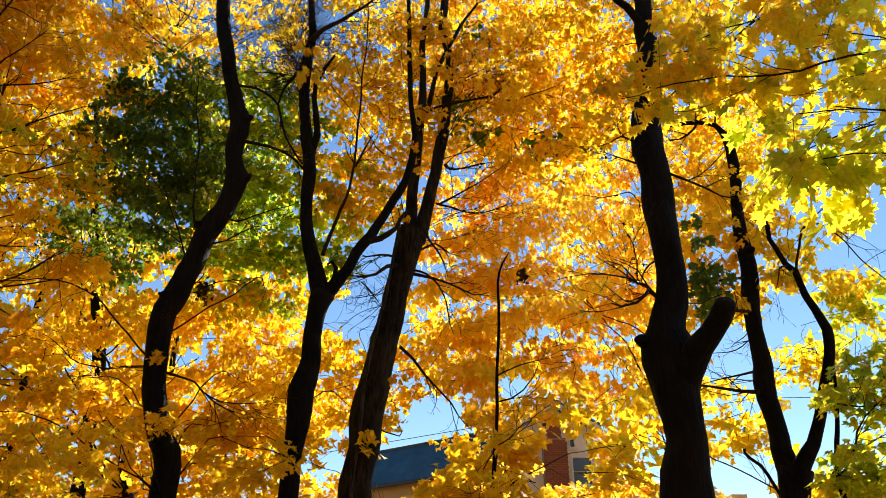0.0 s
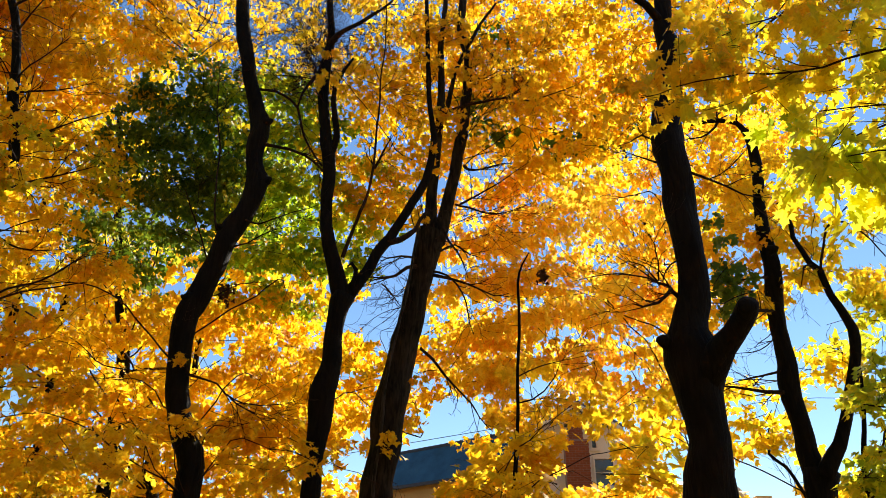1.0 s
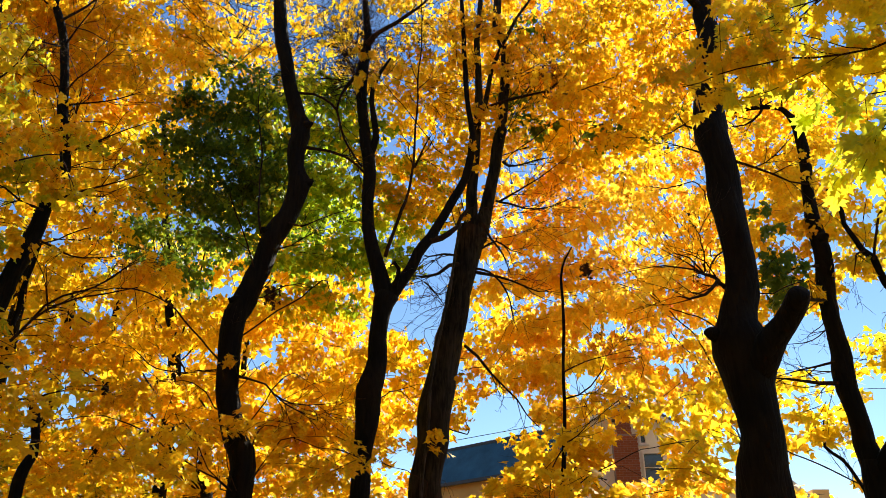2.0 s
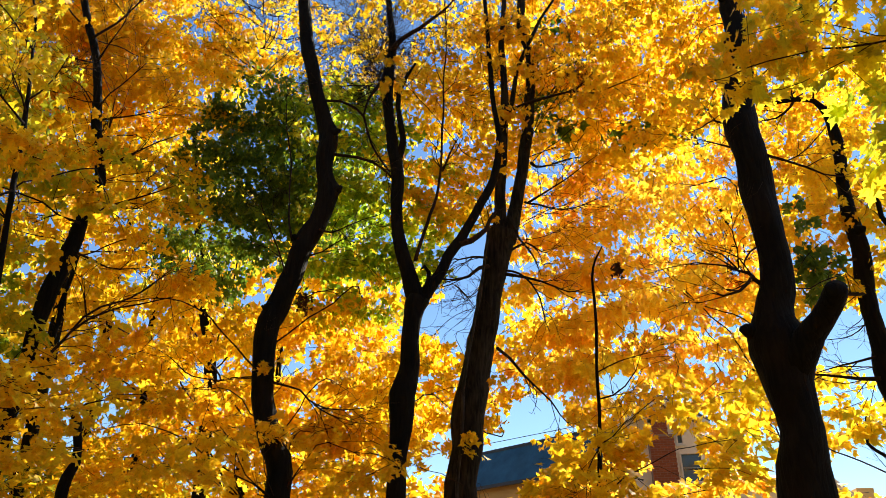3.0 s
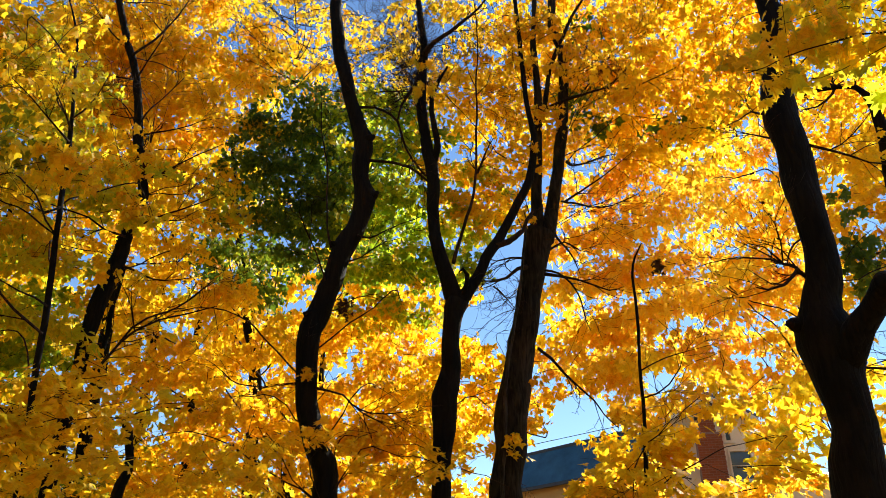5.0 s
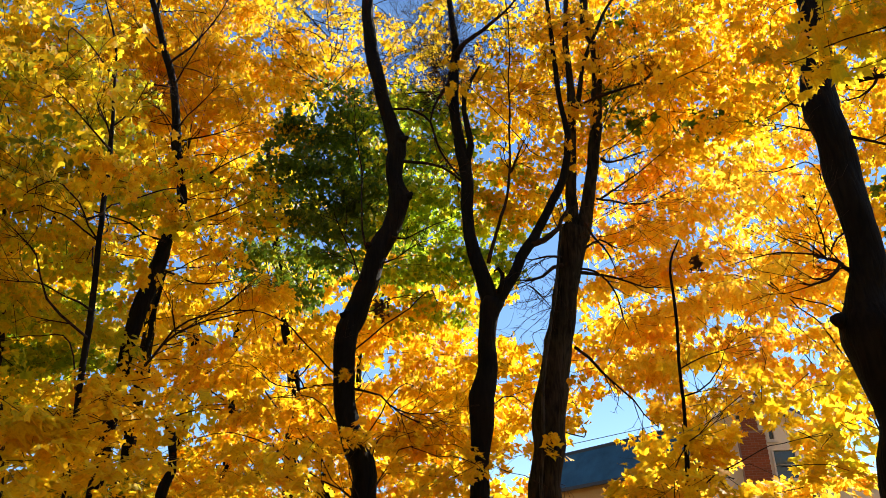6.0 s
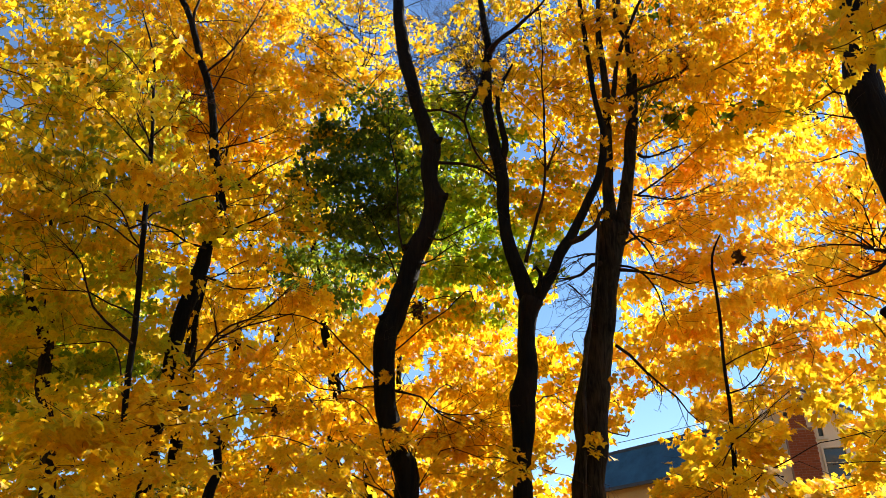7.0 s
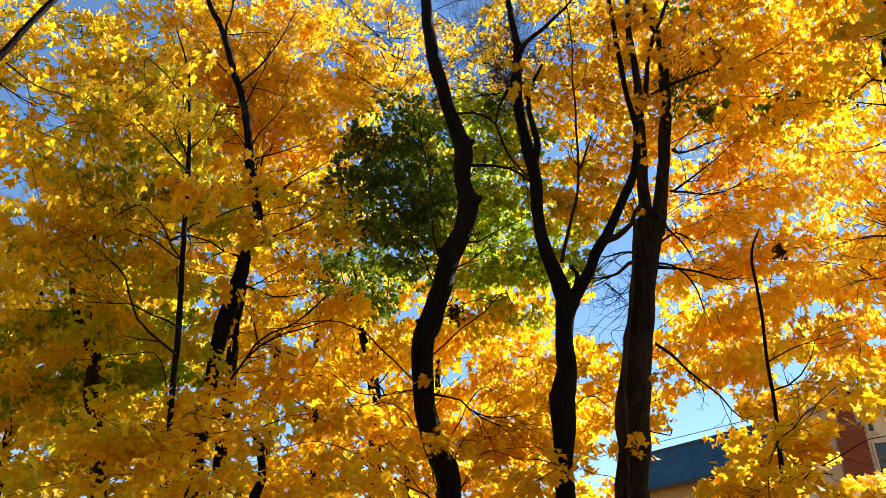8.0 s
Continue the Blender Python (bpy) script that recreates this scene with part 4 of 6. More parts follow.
line_i_b = [(3.76, 7.29, 3.15, 0.014), (3.83, 7.18, 3.13, 0.013), (3.84, 7.09, 3.20, 0.013), (3.83, 7.02, 3.28, 0.011), (3.89, 6.92, 3.40, 0.009), (3.96, 6.80, 3.48, 0.007), (4.05, 6.66, 3.57, 0.006)]
line_i_b2 = [(3.87, 7.34, 3.63, 0.0105), (3.97, 7.12, 3.54, 0.0088), (4.09, 6.88, 3.50, 0.0055)]
boughs_i = [
    (29.8, 19.5, 2.6, 2.0, 9.8, 0.6, 1.76, 0.08),
    (29.7, 12.8, 2.2, 6.0, 8.2, 0.8, 2.08, 0.08),
    (28.6, 8.8, 2.6, 2.1, 8.2, 0.8, 1.44, 0.08)]
line_s_trunk = [(0.46, 7.29, -0.15, 0.040), (0.46, 7.29, 0.25, 0.030), (0.46, 7.29, 1.50, 0.025), (0.46, 7.29, 2.73, 0.023), (0.48, 7.28, 2.99, 0.022), (0.51, 7.28, 3.31, 0.019), (0.53, 7.28, 3.59, 0.018), (0.54, 7.28, 3.99, 0.016), (0.58, 7.28, 4.53, 0.016), (0.58, 7.28, 4.91, 0.014), (0.63, 7.27, 5.12, 0.012), (0.71, 7.27, 5.27, 0.007)]
line_s_b1 = [(0.53, 7.28, 3.63, 0.0094), (0.66, 7.19, 3.64, 0.0088), (0.77, 7.11, 3.70, 0.0088), (0.87, 7.02, 3.82, 0.0077), (0.92, 6.94, 3.93, 0.0044)]
line_s_b2 = [(0.54, 7.28, 3.90, 0.0077), (0.76, 7.16, 3.97, 0.0077), (1.07, 7.02, 4.00, 0.0044)]
line_s_b3 = [(0.50, 7.28, 3.20, 0.0072), (0.61, 7.07, 3.22, 0.0072), (0.75, 6.86, 3.34, 0.0044)]
line_s_b4 = [(0.48, 7.28, 3.15, 0.0072), (0.37, 7.14, 2.96, 0.0072), (0.32, 6.99, 2.68, 0.0072)]
boughs_s = [
    (4.2, 16.4, 6.5, 3.3, 8.0, 0.6, 0.9, 0.10),
    (3.2, 11.0, 5.8, 2.0, 7.6, 0.5, 1.4, 0.10),
    (9.6, 14.0, 6.3, 1.3, 7.8, 0.5, 0.9, 0.10),
    (6.4, 9.3, 5.3, 1.0, 7.0, 0.4, 1.5, 0.10),
    (12.5, 11.7, 2.4, 2.3, 7.6, 0.4, 0.9, 0.10)]
line_f_trunk = [(-5.32, 6.85, -0.15, 0.124), (-5.32, 6.85, 0.25, 0.092), (-5.32, 6.85, 1.59, 0.076), (-5.32, 6.85, 2.89, 0.071), (-5.31, 6.85, 3.07, 0.071), (-5.31, 6.86, 3.55, 0.070), (-5.29, 6.88, 4.06, 0.069), (-5.30, 6.88, 4.35, 0.074), (-5.29, 6.89, 4.66, 0.088), (-5.26, 6.92, 5.02, 0.096), (-5.21, 6.96, 5.25, 0.091), (-5.20, 6.98, 5.40, 0.092), (-5.18, 7.00, 5.75, 0.083), (-5.15, 7.03, 6.00, 0.067), (-5.12, 7.05, 6.20, 0.067), (-5.10, 7.07, 6.42, 0.061), (-5.15, 7.04, 6.70, 0.058), (-5.20, 7.01, 6.97, 0.059), (-5.26, 6.97, 7.25, 0.063), (-5.30, 6.94, 7.56, 0.057), (-5.34, 6.92, 7.78, 0.053), (-5.40, 6.87, 8.09, 0.050), (-5.50, 6.80, 8.48, 0.051), (-5.61, 6.72, 8.82, 0.047), (-5.74, 6.61, 9.28, 0.044), (-5.82, 6.54, 9.51, 0.040), (-5.92, 6.47, 9.74, 0.037), (-6.04, 6.36, 10.12, 0.025)]
line_f_b1 = [(-5.22, 6.86, 4.11, 0.020), (-5.04, 6.89, 4.22, 0.018), (-4.89, 6.91, 4.46, 0.016), (-4.75, 6.92, 4.58, 0.016), (-4.52, 6.98, 4.71, 0.014), (-4.24, 7.07, 4.81, 0.014), (-3.95, 7.15, 4.90, 0.009)]
line_f_b2 = [(-4.99, 7.03, 4.48, 0.014), (-4.88, 7.04, 4.67, 0.014), (-4.73, 7.08, 4.79, 0.014), (-4.46, 7.19, 4.93, 0.014), (-4.24, 7.27, 5.17, 0.012), (-4.11, 7.28, 5.29, 0.007)]
line_f_b3 = [(-5.45, 6.74, 8.42, 0.017), (-5.21, 6.80, 8.70, 0.017), (-5.04, 6.81, 8.94, 0.014), (-4.89, 6.79, 9.13, 0.014), (-4.71, 6.79, 9.60, 0.009)]
line_f_b4 = [(-5.35, 6.82, 8.12, 0.014), (-5.22, 6.75, 8.29, 0.011), (-5.06, 6.71, 8.54, 0.011), (-4.94, 6.63, 8.86, 0.008)]
line_f_b5 = [(-5.10, 7.01, 6.63, 0.018), (-4.89, 7.00, 6.66, 0.016), (-4.70, 6.98, 6.74, 0.015), (-4.48, 6.97, 6.83, 0.013), (-4.13, 7.05, 7.04, 0.008)]
line_f_b6 = [(-5.10, 7.01, 5.95, 0.015), (-4.81, 7.01, 6.05, 0.015), (-4.45, 7.04, 6.17, 0.013), (-4.11, 7.06, 6.29, 0.007)]
line_f_s = [(-5.44, 7.38, 4.49, 0.027), (-5.42, 7.39, 4.77, 0.029), (-5.43, 7.39, 5.02, 0.029), (-5.41, 7.40, 5.31, 0.025), (-5.39, 7.41, 5.62, 0.019)]
line_f_t = [(-5.74, 6.63, 9.32, 0.026), (-5.74, 6.63, 9.51, 0.023), (-5.71, 6.65, 9.77, 0.021), (-5.71, 6.66, 10.20, 0.015)]
line_f_b7 = [(-5.16, 6.96, 5.45, 0.015), (-4.90, 7.00, 5.34, 0.015), (-4.69, 6.99, 5.22, 0.012), (-4.41, 7.02, 5.21, 0.010), (-4.13, 7.04, 5.24, 0.005)]
line_f_b8 = [(-5.20, 6.93, 7.24, 0.016), (-5.01, 6.92, 7.24, 0.013), (-4.83, 6.89, 7.22, 0.013), (-4.55, 6.93, 7.30, 0.010), (-4.30, 6.95, 7.40, 0.008)]
line_f_b9 = [(-5.24, 6.91, 7.43, 0.013), (-5.07, 6.82, 7.55, 0.011), (-4.90, 6.74, 7.59, 0.011), (-4.62, 6.73, 7.90, 0.008)]
line_f_b10 = [(-5.09, 6.89, 5.76, 0.017), (-5.12, 6.74, 5.73, 0.017), (-5.16, 6.59, 5.71, 0.014), (-5.23, 6.41, 5.76, 0.014), (-5.35, 6.18, 5.74, 0.012), (-5.52, 5.89, 5.73, 0.011), (-5.59, 5.68, 5.69, 0.007)]
line_f_b11 = [(-5.53, 6.68, 8.64, 0.014), (-5.56, 6.56, 8.55, 0.014), (-5.67, 6.38, 8.70, 0.011), (-5.74, 6.23, 8.82, 0.008)]
line_f_b12 = [(-5.39, 6.79, 8.05, 0.014), (-5.44, 6.62, 7.95, 0.011), (-5.51, 6.43, 7.86, 0.008)]
line_f_b13 = [(-5.11, 7.00, 6.71, 0.021), (-5.04, 6.93, 6.96, 0.018), (-4.99, 6.84, 7.20, 0.016), (-4.94, 6.76, 7.35, 0.010)]
boughs_f = [
    (-33.5, 38.1, 7.5, 4.3, 10.3, 1.1, 1.5, 0.08),
    (-35.3, 38.9, 7.6, 7.5, 10.3, 1.3, 1.6, 0.08),
    (-43.7, 38.2, 6.5, 6.4, 10.0, 1.3, 1.8, 0.08),
    (-32.3, 27.6, 5.4, 6.5, 10.0, 1.0, 0.9, 0.08),
    (-32.7, 19.2, 7.3, 4.9, 9.7, 0.6, 0.4, 0.08),
    (-39.5, 30.9, 3.6, 5.2, 10.2, 0.8, 1.6, 0.08),
    (-36.3, 29.9, 1.2, 1.4, 8.1, 0.2, 1.8, 0.08),
    (-37.5, 15.6, 2.4, 1.9, 8.1, 0.2, 1.8, 0.08)] + [
    (-37.8, 12.7, 2.9, 1.1, 8.0, 0.2, 1.9, 0.08),
    (-37.4, 33.6, 1.0, 1.2, 8.2, 0.2, 1.1, 0.08),
    (-36.2, 23.5, 1.5, 0.6, 8.2, 0.2, 1.4, 0.08),
    (-39.9, 39.7, 1.3, 1.1, 8.2, 0.2, 0.7, 0.08),
    (-36.9, 9.5, 1.1, 0.7, 8.1, 0.2, 1.4, 0.08)]
line_g_trunk = [(-4.44, 5.37, -0.15, 0.049), (-4.44, 5.37, 0.25, 0.037), (-4.44, 5.37, 1.44, 0.030), (-4.44, 5.37, 2.62, 0.028), (-4.44, 5.37, 2.77, 0.028), (-4.46, 5.36, 3.05, 0.027), (-4.48, 5.34, 3.24, 0.027), (-4.51, 5.31, 3.77, 0.028), (-4.52, 5.31, 4.01, 0.028), (-4.54, 5.29, 4.28, 0.029), (-4.56, 5.27, 4.56, 0.027), (-4.59, 5.25, 4.86, 0.027), (-4.61, 5.23, 5.16, 0.027), (-4.63, 5.21, 5.51, 0.025), (-4.65, 5.19, 5.80, 0.026), (-4.68, 5.17, 6.06, 0.020), (-4.71, 5.14, 6.41, 0.018), (-4.74, 5.11, 6.69, 0.015), (-4.76, 5.09, 6.91, 0.015), (-4.80, 5.05, 7.13, 0.012), (-4.87, 4.99, 7.40, 0.009), (-4.94, 4.92, 7.64, 0.006)]
line_g_b1 = [(-4.49, 5.26, 3.91, 0.013), (-4.49, 5.18, 3.93, 0.013), (-4.59, 5.00, 4.03, 0.013), (-4.64, 4.87, 4.12, 0.012), (-4.66, 4.77, 4.27, 0.011), (-4.67, 4.67, 4.44, 0.011), (-4.68, 4.56, 4.50, 0.009), (-4.72, 4.43, 4.56, 0.007)]
line_g_b2 = [(-4.50, 5.26, 4.16, 0.011), (-4.53, 5.13, 4.19, 0.011), (-4.58, 4.98, 4.19, 0.009), (-4.65, 4.81, 4.23, 0.009), (-4.73, 4.63, 4.19, 0.007), (-4.80, 4.45, 4.14, 0.007), (-4.81, 4.33, 4.14, 0.005)]
line_g_b3 = [(-4.63, 5.15, 5.83, 0.012), (-4.59, 5.00, 5.80, 0.012), (-4.60, 4.80, 5.84, 0.010), (-4.63, 4.58, 5.91, 0.008), (-4.66, 4.35, 5.95, 0.006)]
line_g_b4 = [(-4.64, 5.13, 6.09, 0.010), (-4.56, 5.14, 6.17, 0.010), (-4.46, 5.16, 6.35, 0.008), (-4.38, 5.16, 6.61, 0.006)]
line_g_b5 = [(-4.63, 5.14, 5.95, 0.010), (-4.65, 5.06, 6.06, 0.010), (-4.69, 4.96, 6.19, 0.008), (-4.72, 4.85, 6.31, 0.004)]
line_g_b6 = [(-4.71, 5.07, 6.68, 0.009), (-4.72, 4.99, 6.67, 0.008), (-4.74, 4.91, 6.68, 0.008), (-4.76, 4.81, 6.67, 0.004)]
line_g_b7 = [(-4.57, 5.19, 5.12, 0.012), (-4.60, 5.06, 4.99, 0.010), (-4.64, 4.89, 5.05, 0.008), (-4.69, 4.72, 5.04, 0.006), (-4.78, 4.51, 4.97, 0.004)]
boughs_gg = [
    (-44.3, 13.0, 8.7, 1.8, 6.6, 0.5, 1.2, 0.09),
    (-45.6, 9.6, 7.9, 2.1, 6.4, 0.5, 1.4, 0.09),
    (-35.1, 14.2, 3.6, 1.6, 6.8, 0.4, 1.0, 0.09),
    (-41.7, 29.4, 2.0, 2.2, 6.4, 0.2, 1.6, 0.07),
    (-40.2, 14.8, 2.3, 1.6, 6.4, 0.2, 1.8, 0.08),
    (-43.1, 35.8, 1.8, 3.8, 6.4, 0.2, 0.8, 0.07),
    (-40.6, 11.9, 2.2, 0.7, 6.3, 0.2, 1.6, 0.08)]
boughs_g = [
    (-48.0, 31.7, 7.3, 5.6, 7.9, 1.1, 1.8, 0.08),
    (-51.5, 36.3, 7.3, 4.3, 8.8, 1.0, 1.8, 0.08),
    (-46.8, 25.1, 5.8, 4.6, 8.2, 0.8, 0.9, 0.08)]
boughs_gl = [
    (-45.1, 30.7, 6.7, 7.7, 8.4, 0.8, 0.70, 0.07),
    (-36.7, 28.8, 3.2, 2.5, 8.2, 0.4, 0.84, 0.08),
    (-40.2, 20.9, 4.9, 3.6, 8.6, 0.5, 0.56, 0.08),
    (-44.3, 20.3, 3.7, 4.1, 8.4, 0.5, 0.70, 0.08),
    (-48.0, 21.9, 3.1, 3.3, 8.6, 0.5, 0.56, 0.08)]
line_h_trunk = [(-6.20, 6.49, -0.15, 0.133), (-6.20, 6.49, 0.25, 0.099), (-6.20, 6.49, 1.58, 0.082), (-6.20, 6.49, 2.88, 0.076), (-6.22, 6.46, 3.06, 0.077), (-6.27, 6.42, 3.40, 0.066), (-6.30, 6.39, 3.61, 0.076), (-6.40, 6.29, 3.98, 0.077), (-6.41, 6.27, 4.18, 0.071), (-6.45, 6.24, 4.43, 0.075), (-6.48, 6.21, 4.56, 0.076), (-6.53, 6.15, 4.68, 0.060), (-6.61, 6.06, 4.84, 0.041), (-6.68, 5.99, 5.11, 0.032), (-6.74, 5.92, 5.38, 0.026)]
line_h_l = [(-6.45, 6.24, 4.53, 0.063), (-6.44, 6.24, 4.70, 0.045), (-6.47, 6.21, 4.97, 0.035), (-6.54, 6.14, 5.37, 0.036), (-6.59, 6.09, 5.65, 0.026), (-6.66, 6.01, 6.00, 0.017)]
boughs_h = [
    (-51.1, 22.3, 4.6, 7.3, 10.0, 1.3, 1.5, 0.08),
    (-44.1, 20.4, 5.4, 5.8, 11.5, 1.6, 1.8, 0.08),
    (-49.6, 16.5, 4.1, 3.6, 10.0, 1.2, 1.4, 0.08),
    (-45.8, 17.1, 0.9, 0.4, 8.4, 0.2, 1.8, 0.08),
    (-45.0, 13.1, 0.8, 0.8, 8.4, 0.2, 1.8, 0.08),
    (-33.5, 12.0, 1.0, 0.5, 7.0, 0.2, 1.8, 0.08)]
line_j_trunk = [(-4.05, 6.09, -0.15, 0.085), (-4.05, 6.09, 0.25, 0.063), (-4.05, 6.09, 1.49, 0.052), (-4.05, 6.09, 2.71, 0.048), (-4.04, 6.10, 2.79, 0.046), (-4.00, 6.12, 2.92, 0.039), (-4.01, 6.12, 3.05, 0.034), (-4.03, 6.11, 3.16, 0.037), (-4.05, 6.10, 3.26, 0.042), (-4.10, 6.06, 3.35, 0.024)]
line_k_trunk = [(-5.79, 12.75, -0.15, 0.189), (-5.81, 12.74, 0.25, 0.141), (-5.89, 12.70, 3.22, 0.117), (-5.99, 12.65, 5.85, 0.108), (-6.20, 12.55, 6.87, 0.101), (-6.38, 12.46, 7.96, 0.089), (-6.62, 12.34, 9.10, 0.075), (-6.88, 12.19, 10.85, 0.051)]
boughs_k = [
    (-22.4, 32.6, 7.2, 6.0, 10.0, 0.9, 2.8, 0.07),
    (-27.2, 26.0, 4.3, 3.0, 11.5, 1.2, 2.0, 0.08),
    (-18.6, 30.8, 5.0, 4.4, 11.0, 1.0, 1.0, 0.08)]
# a few lemon leaves: their colour stands for sunlit specks in the green
boughs_kk = [
    (-23.4, 32.0, 7.4, 5.8, 9.8, 0.8, 0.12, 0.08)]
line_k2_trunk = [(-7.63, 10.46, -0.15, 0.169), (-7.63, 10.46, 0.25, 0.126), (-7.64, 10.45, 3.17, 0.104), (-7.66, 10.44, 5.77, 0.097), (-7.69, 10.42, 6.39, 0.089), (-7.72, 10.40, 7.14, 0.071), (-7.78, 10.35, 8.16, 0.052)]
boughs_n = [
    (-14.9, 34.2, 3.4, 5.7, 9.0, 0.6, 1.7, 0.08),
    (-14.4, 27.1, 4.1, 3.3, 9.4, 0.6, 1.7, 0.08),
    (-8.6, 30.6, 2.7, 3.4, 9.2, 0.6, 1.8, 0.08),
    (-17.5, 37.9, 3.0, 2.0, 9.6, 0.6, 1.3, 0.08),
    (-14.8, 24.8, 3.8, 2.9, 9.1, 0.5, 1.2, 0.08),
    (-9.2, 26.7, 2.3, 2.5, 9.2, 0.5, 1.0, 0.08)]
line_m_trunk = [(-4.42, 11.16, -0.15, 0.152), (-4.43, 11.15, 0.25, 0.113), (-4.44, 11.15, 1.83, 0.094), (-4.46, 11.14, 3.32, 0.087), (-4.57, 11.10, 3.64, 0.081), (-4.55, 11.10, 3.96, 0.064), (-4.54, 11.11, 4.46, 0.042)]
boughs_u = [
    (-43.7, 19.6, 4.3, 4.6, 10.0, 0.8, 2.0, 0.08),
    (-47.5, 17.4, 4.6, 4.0, 10.0, 0.8, 1.9, 0.08)]
boughs_w = [
    (-25.5, 8.2, 8.8, 1.9, 12.0, 1.0, 1.7, 0.10),
    (-38.2, 8.7, 12.3, 1.8, 12.0, 1.0, 1.9, 0.10),
    (-13.9, 8.6, 4.3, 1.5, 12.0, 0.8, 1.4, 0.10),
    (-49.1, 14.3, 4.0, 4.3, 12.5, 1.0, 1.3, 0.10)]
boughs_o = [
    (4.7, 29.5, 5.8, 7.2, 11.0, 1.1, 1.52, 0.10),
    (13.8, 28.9, 5.3, 7.0, 14.4, 1.3, 1.61, 0.12),
    (3.9, 20.2, 5.2, 5.9, 11.0, 1.1, 1.42, 0.10),
    (13.2, 19.7, 4.5, 5.7, 14.0, 1.3, 1.52, 0.12),
    (1.3, 27.5, 4.8, 6.4, 10.6, 0.8, 0.95, 0.10),
    (14.2, 24.7, 4.0, 6.6, 14.6, 1.0, 0.76, 0.12),
    (0.7, 18.6, 3.6, 3.8, 10.6, 0.8, 1.13, 0.10),
    (9.2, 25.0, 2.3, 9.7, 12.6, 1.1, 0.76, 0.11)]
boughs_q = [
    (33.9, 36.5, 4.5, 3.8, 4.5, 0.6, 1.23, 0.115),
    (32.3, 31.3, 5.2, 2.7, 4.3, 0.6, 1.64, 0.115),
    (30.8, 28.0, 4.2, 1.8, 4.2, 0.5, 1.64, 0.115),
    (28.2, 34.6, 2.5, 1.3, 4.5, 0.5, 1.37, 0.115),
    (29.0, 31.2, 2.0, 1.9, 4.4, 0.4, 1.23, 0.115)]
boughs_qy = [
    (29.6, 38.1, 8.5, 3.9, 4.8, 0.7, 1.87, 0.10),
    (23.9, 36.8, 4.0, 1.7, 4.8, 0.4, 1.19, 0.10),
    (18.5, 37.5, 3.8, 1.6, 4.8, 0.3, 2.60, 0.10),
    (24.0, 39.9, 2.3, 2.6, 4.8, 0.4, 0.94, 0.10)]
line_l_b = [(-5.48, 3.39, 5.89, 0.040), (-5.41, 3.50, 6.28, 0.030), (-5.36, 3.58, 6.64, 0.027), (-5.28, 3.69, 7.03, 0.030), (-5.23, 3.76, 7.46, 0.022)]
line_x_trunk = [(4.73, 11.03, -0.15, 0.043), (4.73, 11.03, 0.25, 0.032), (4.73, 11.03, 1.84, 0.027), (4.73, 11.03, 3.35, 0.025), (4.67, 11.05, 3.50, 0.025), (4.62, 11.08, 3.64, 0.025), (4.56, 11.10, 3.77, 0.025), (4.45, 11.14, 3.87, 0.023), (4.39, 11.17, 3.96, 0.023), (4.39, 11.17, 4.12, 0.020), (4.45, 11.15, 4.34, 0.012)]
start_tw4 = ((4.66, 11.06, 3.31), (4.45, 11.14, 3.81))
boughs_tw4 = [
    (21.5, 11.2, 2.2, 2.2, 12.0, 1.0, 0.0, 0.08)]
start_tw1 = ((-4.13, 9.05, 9.50), (-4.27, 8.99, 10.95))
boughs_tw1 = [
    (-26.1, 43.0, 6.1, 3.5, 10.0, 1.0, 0.0, 0.08)]
start_tw2 = ((-0.65, 8.88, 5.80), (-0.73, 8.87, 4.94))
boughs_tw2 = [
    (-6.6, 21.8, 3.2, 3.8, 9.0, 1.0, 0.0, 0.08)]
start_tw3 = ((3.72, 8.63, 4.22), (3.76, 8.62, 5.22))
boughs_tw3 = [
    (21.6, 18.1, 2.3, 2.3, 10.0, 1.0, 0.0, 0.08)]
start_tw5 = ((2.37, 7.64, 3.86), (2.37, 7.64, 4.29))
boughs_tw5 = [
    (15.8, 17.1, 2.0, 2.0, 8.0, 1.0, 0.0, 0.08)]
start_tw6 = ((-5.82, 3.79, 5.97), (-5.48, 3.58, 6.43))
boughs_tw6 = [
    (-54.9, 35.2, 4.5, 3.1, 7.0, 1.0, 0.0, 0.08)]
start_nest_a = (0.96, 8.24, 5.45)
start_nest_b = (-2.71, 7.90, 5.09)
start_tw7 = ((-0.07, 8.90, 7.57), (0.11, 8.90, 9.19))
boughs_tw7 = [
    (5.2, 39.9, 7.5, 4.4, 8.8, 0.6, 0.0, 0.08)]
start_tw8 = ((-1.81, 8.10, 7.75), (-1.86, 8.09, 9.32))
boughs_tw8 = [
    (-9.6, 42.1, 6.0, 3.1, 8.2, 0.6, 0.0, 0.08)]
start_tw9 = ((2.01, 6.60, 4.53), (1.97, 6.61, 4.49))
boughs_tw9 = [
    (11.9, 24.9, 4.5, 2.5, 6.8, 0.5, 0.0, 0.08)]
start_tw10 = ((-5.14, 7.08, 6.40), (-5.49, 6.81, 8.49))
boughs_tw10 = [
    (-34.8, 38.6, 5.6, 4.4, 8.8, 0.6, 0.0, 0.08)]
start_tw11 = ((-5.14, 7.08, 6.40), (-5.71, 6.63, 9.22))
boughs_tw11 = [
    (-43.4, 37.1, 4.1, 4.2, 8.8, 0.6, 0.0, 0.08)]
start_tw12 = ((-2.99, 7.64, 3.86), (-3.02, 7.62, 4.54))
boughs_tw12 = [
    (-25.5, 18.4, 4.4, 3.4, 8.4, 0.6, 0.0, 0.08)]
start_tw13 = ((-0.48, 8.89, 6.14), (-0.21, 8.90, 6.97))
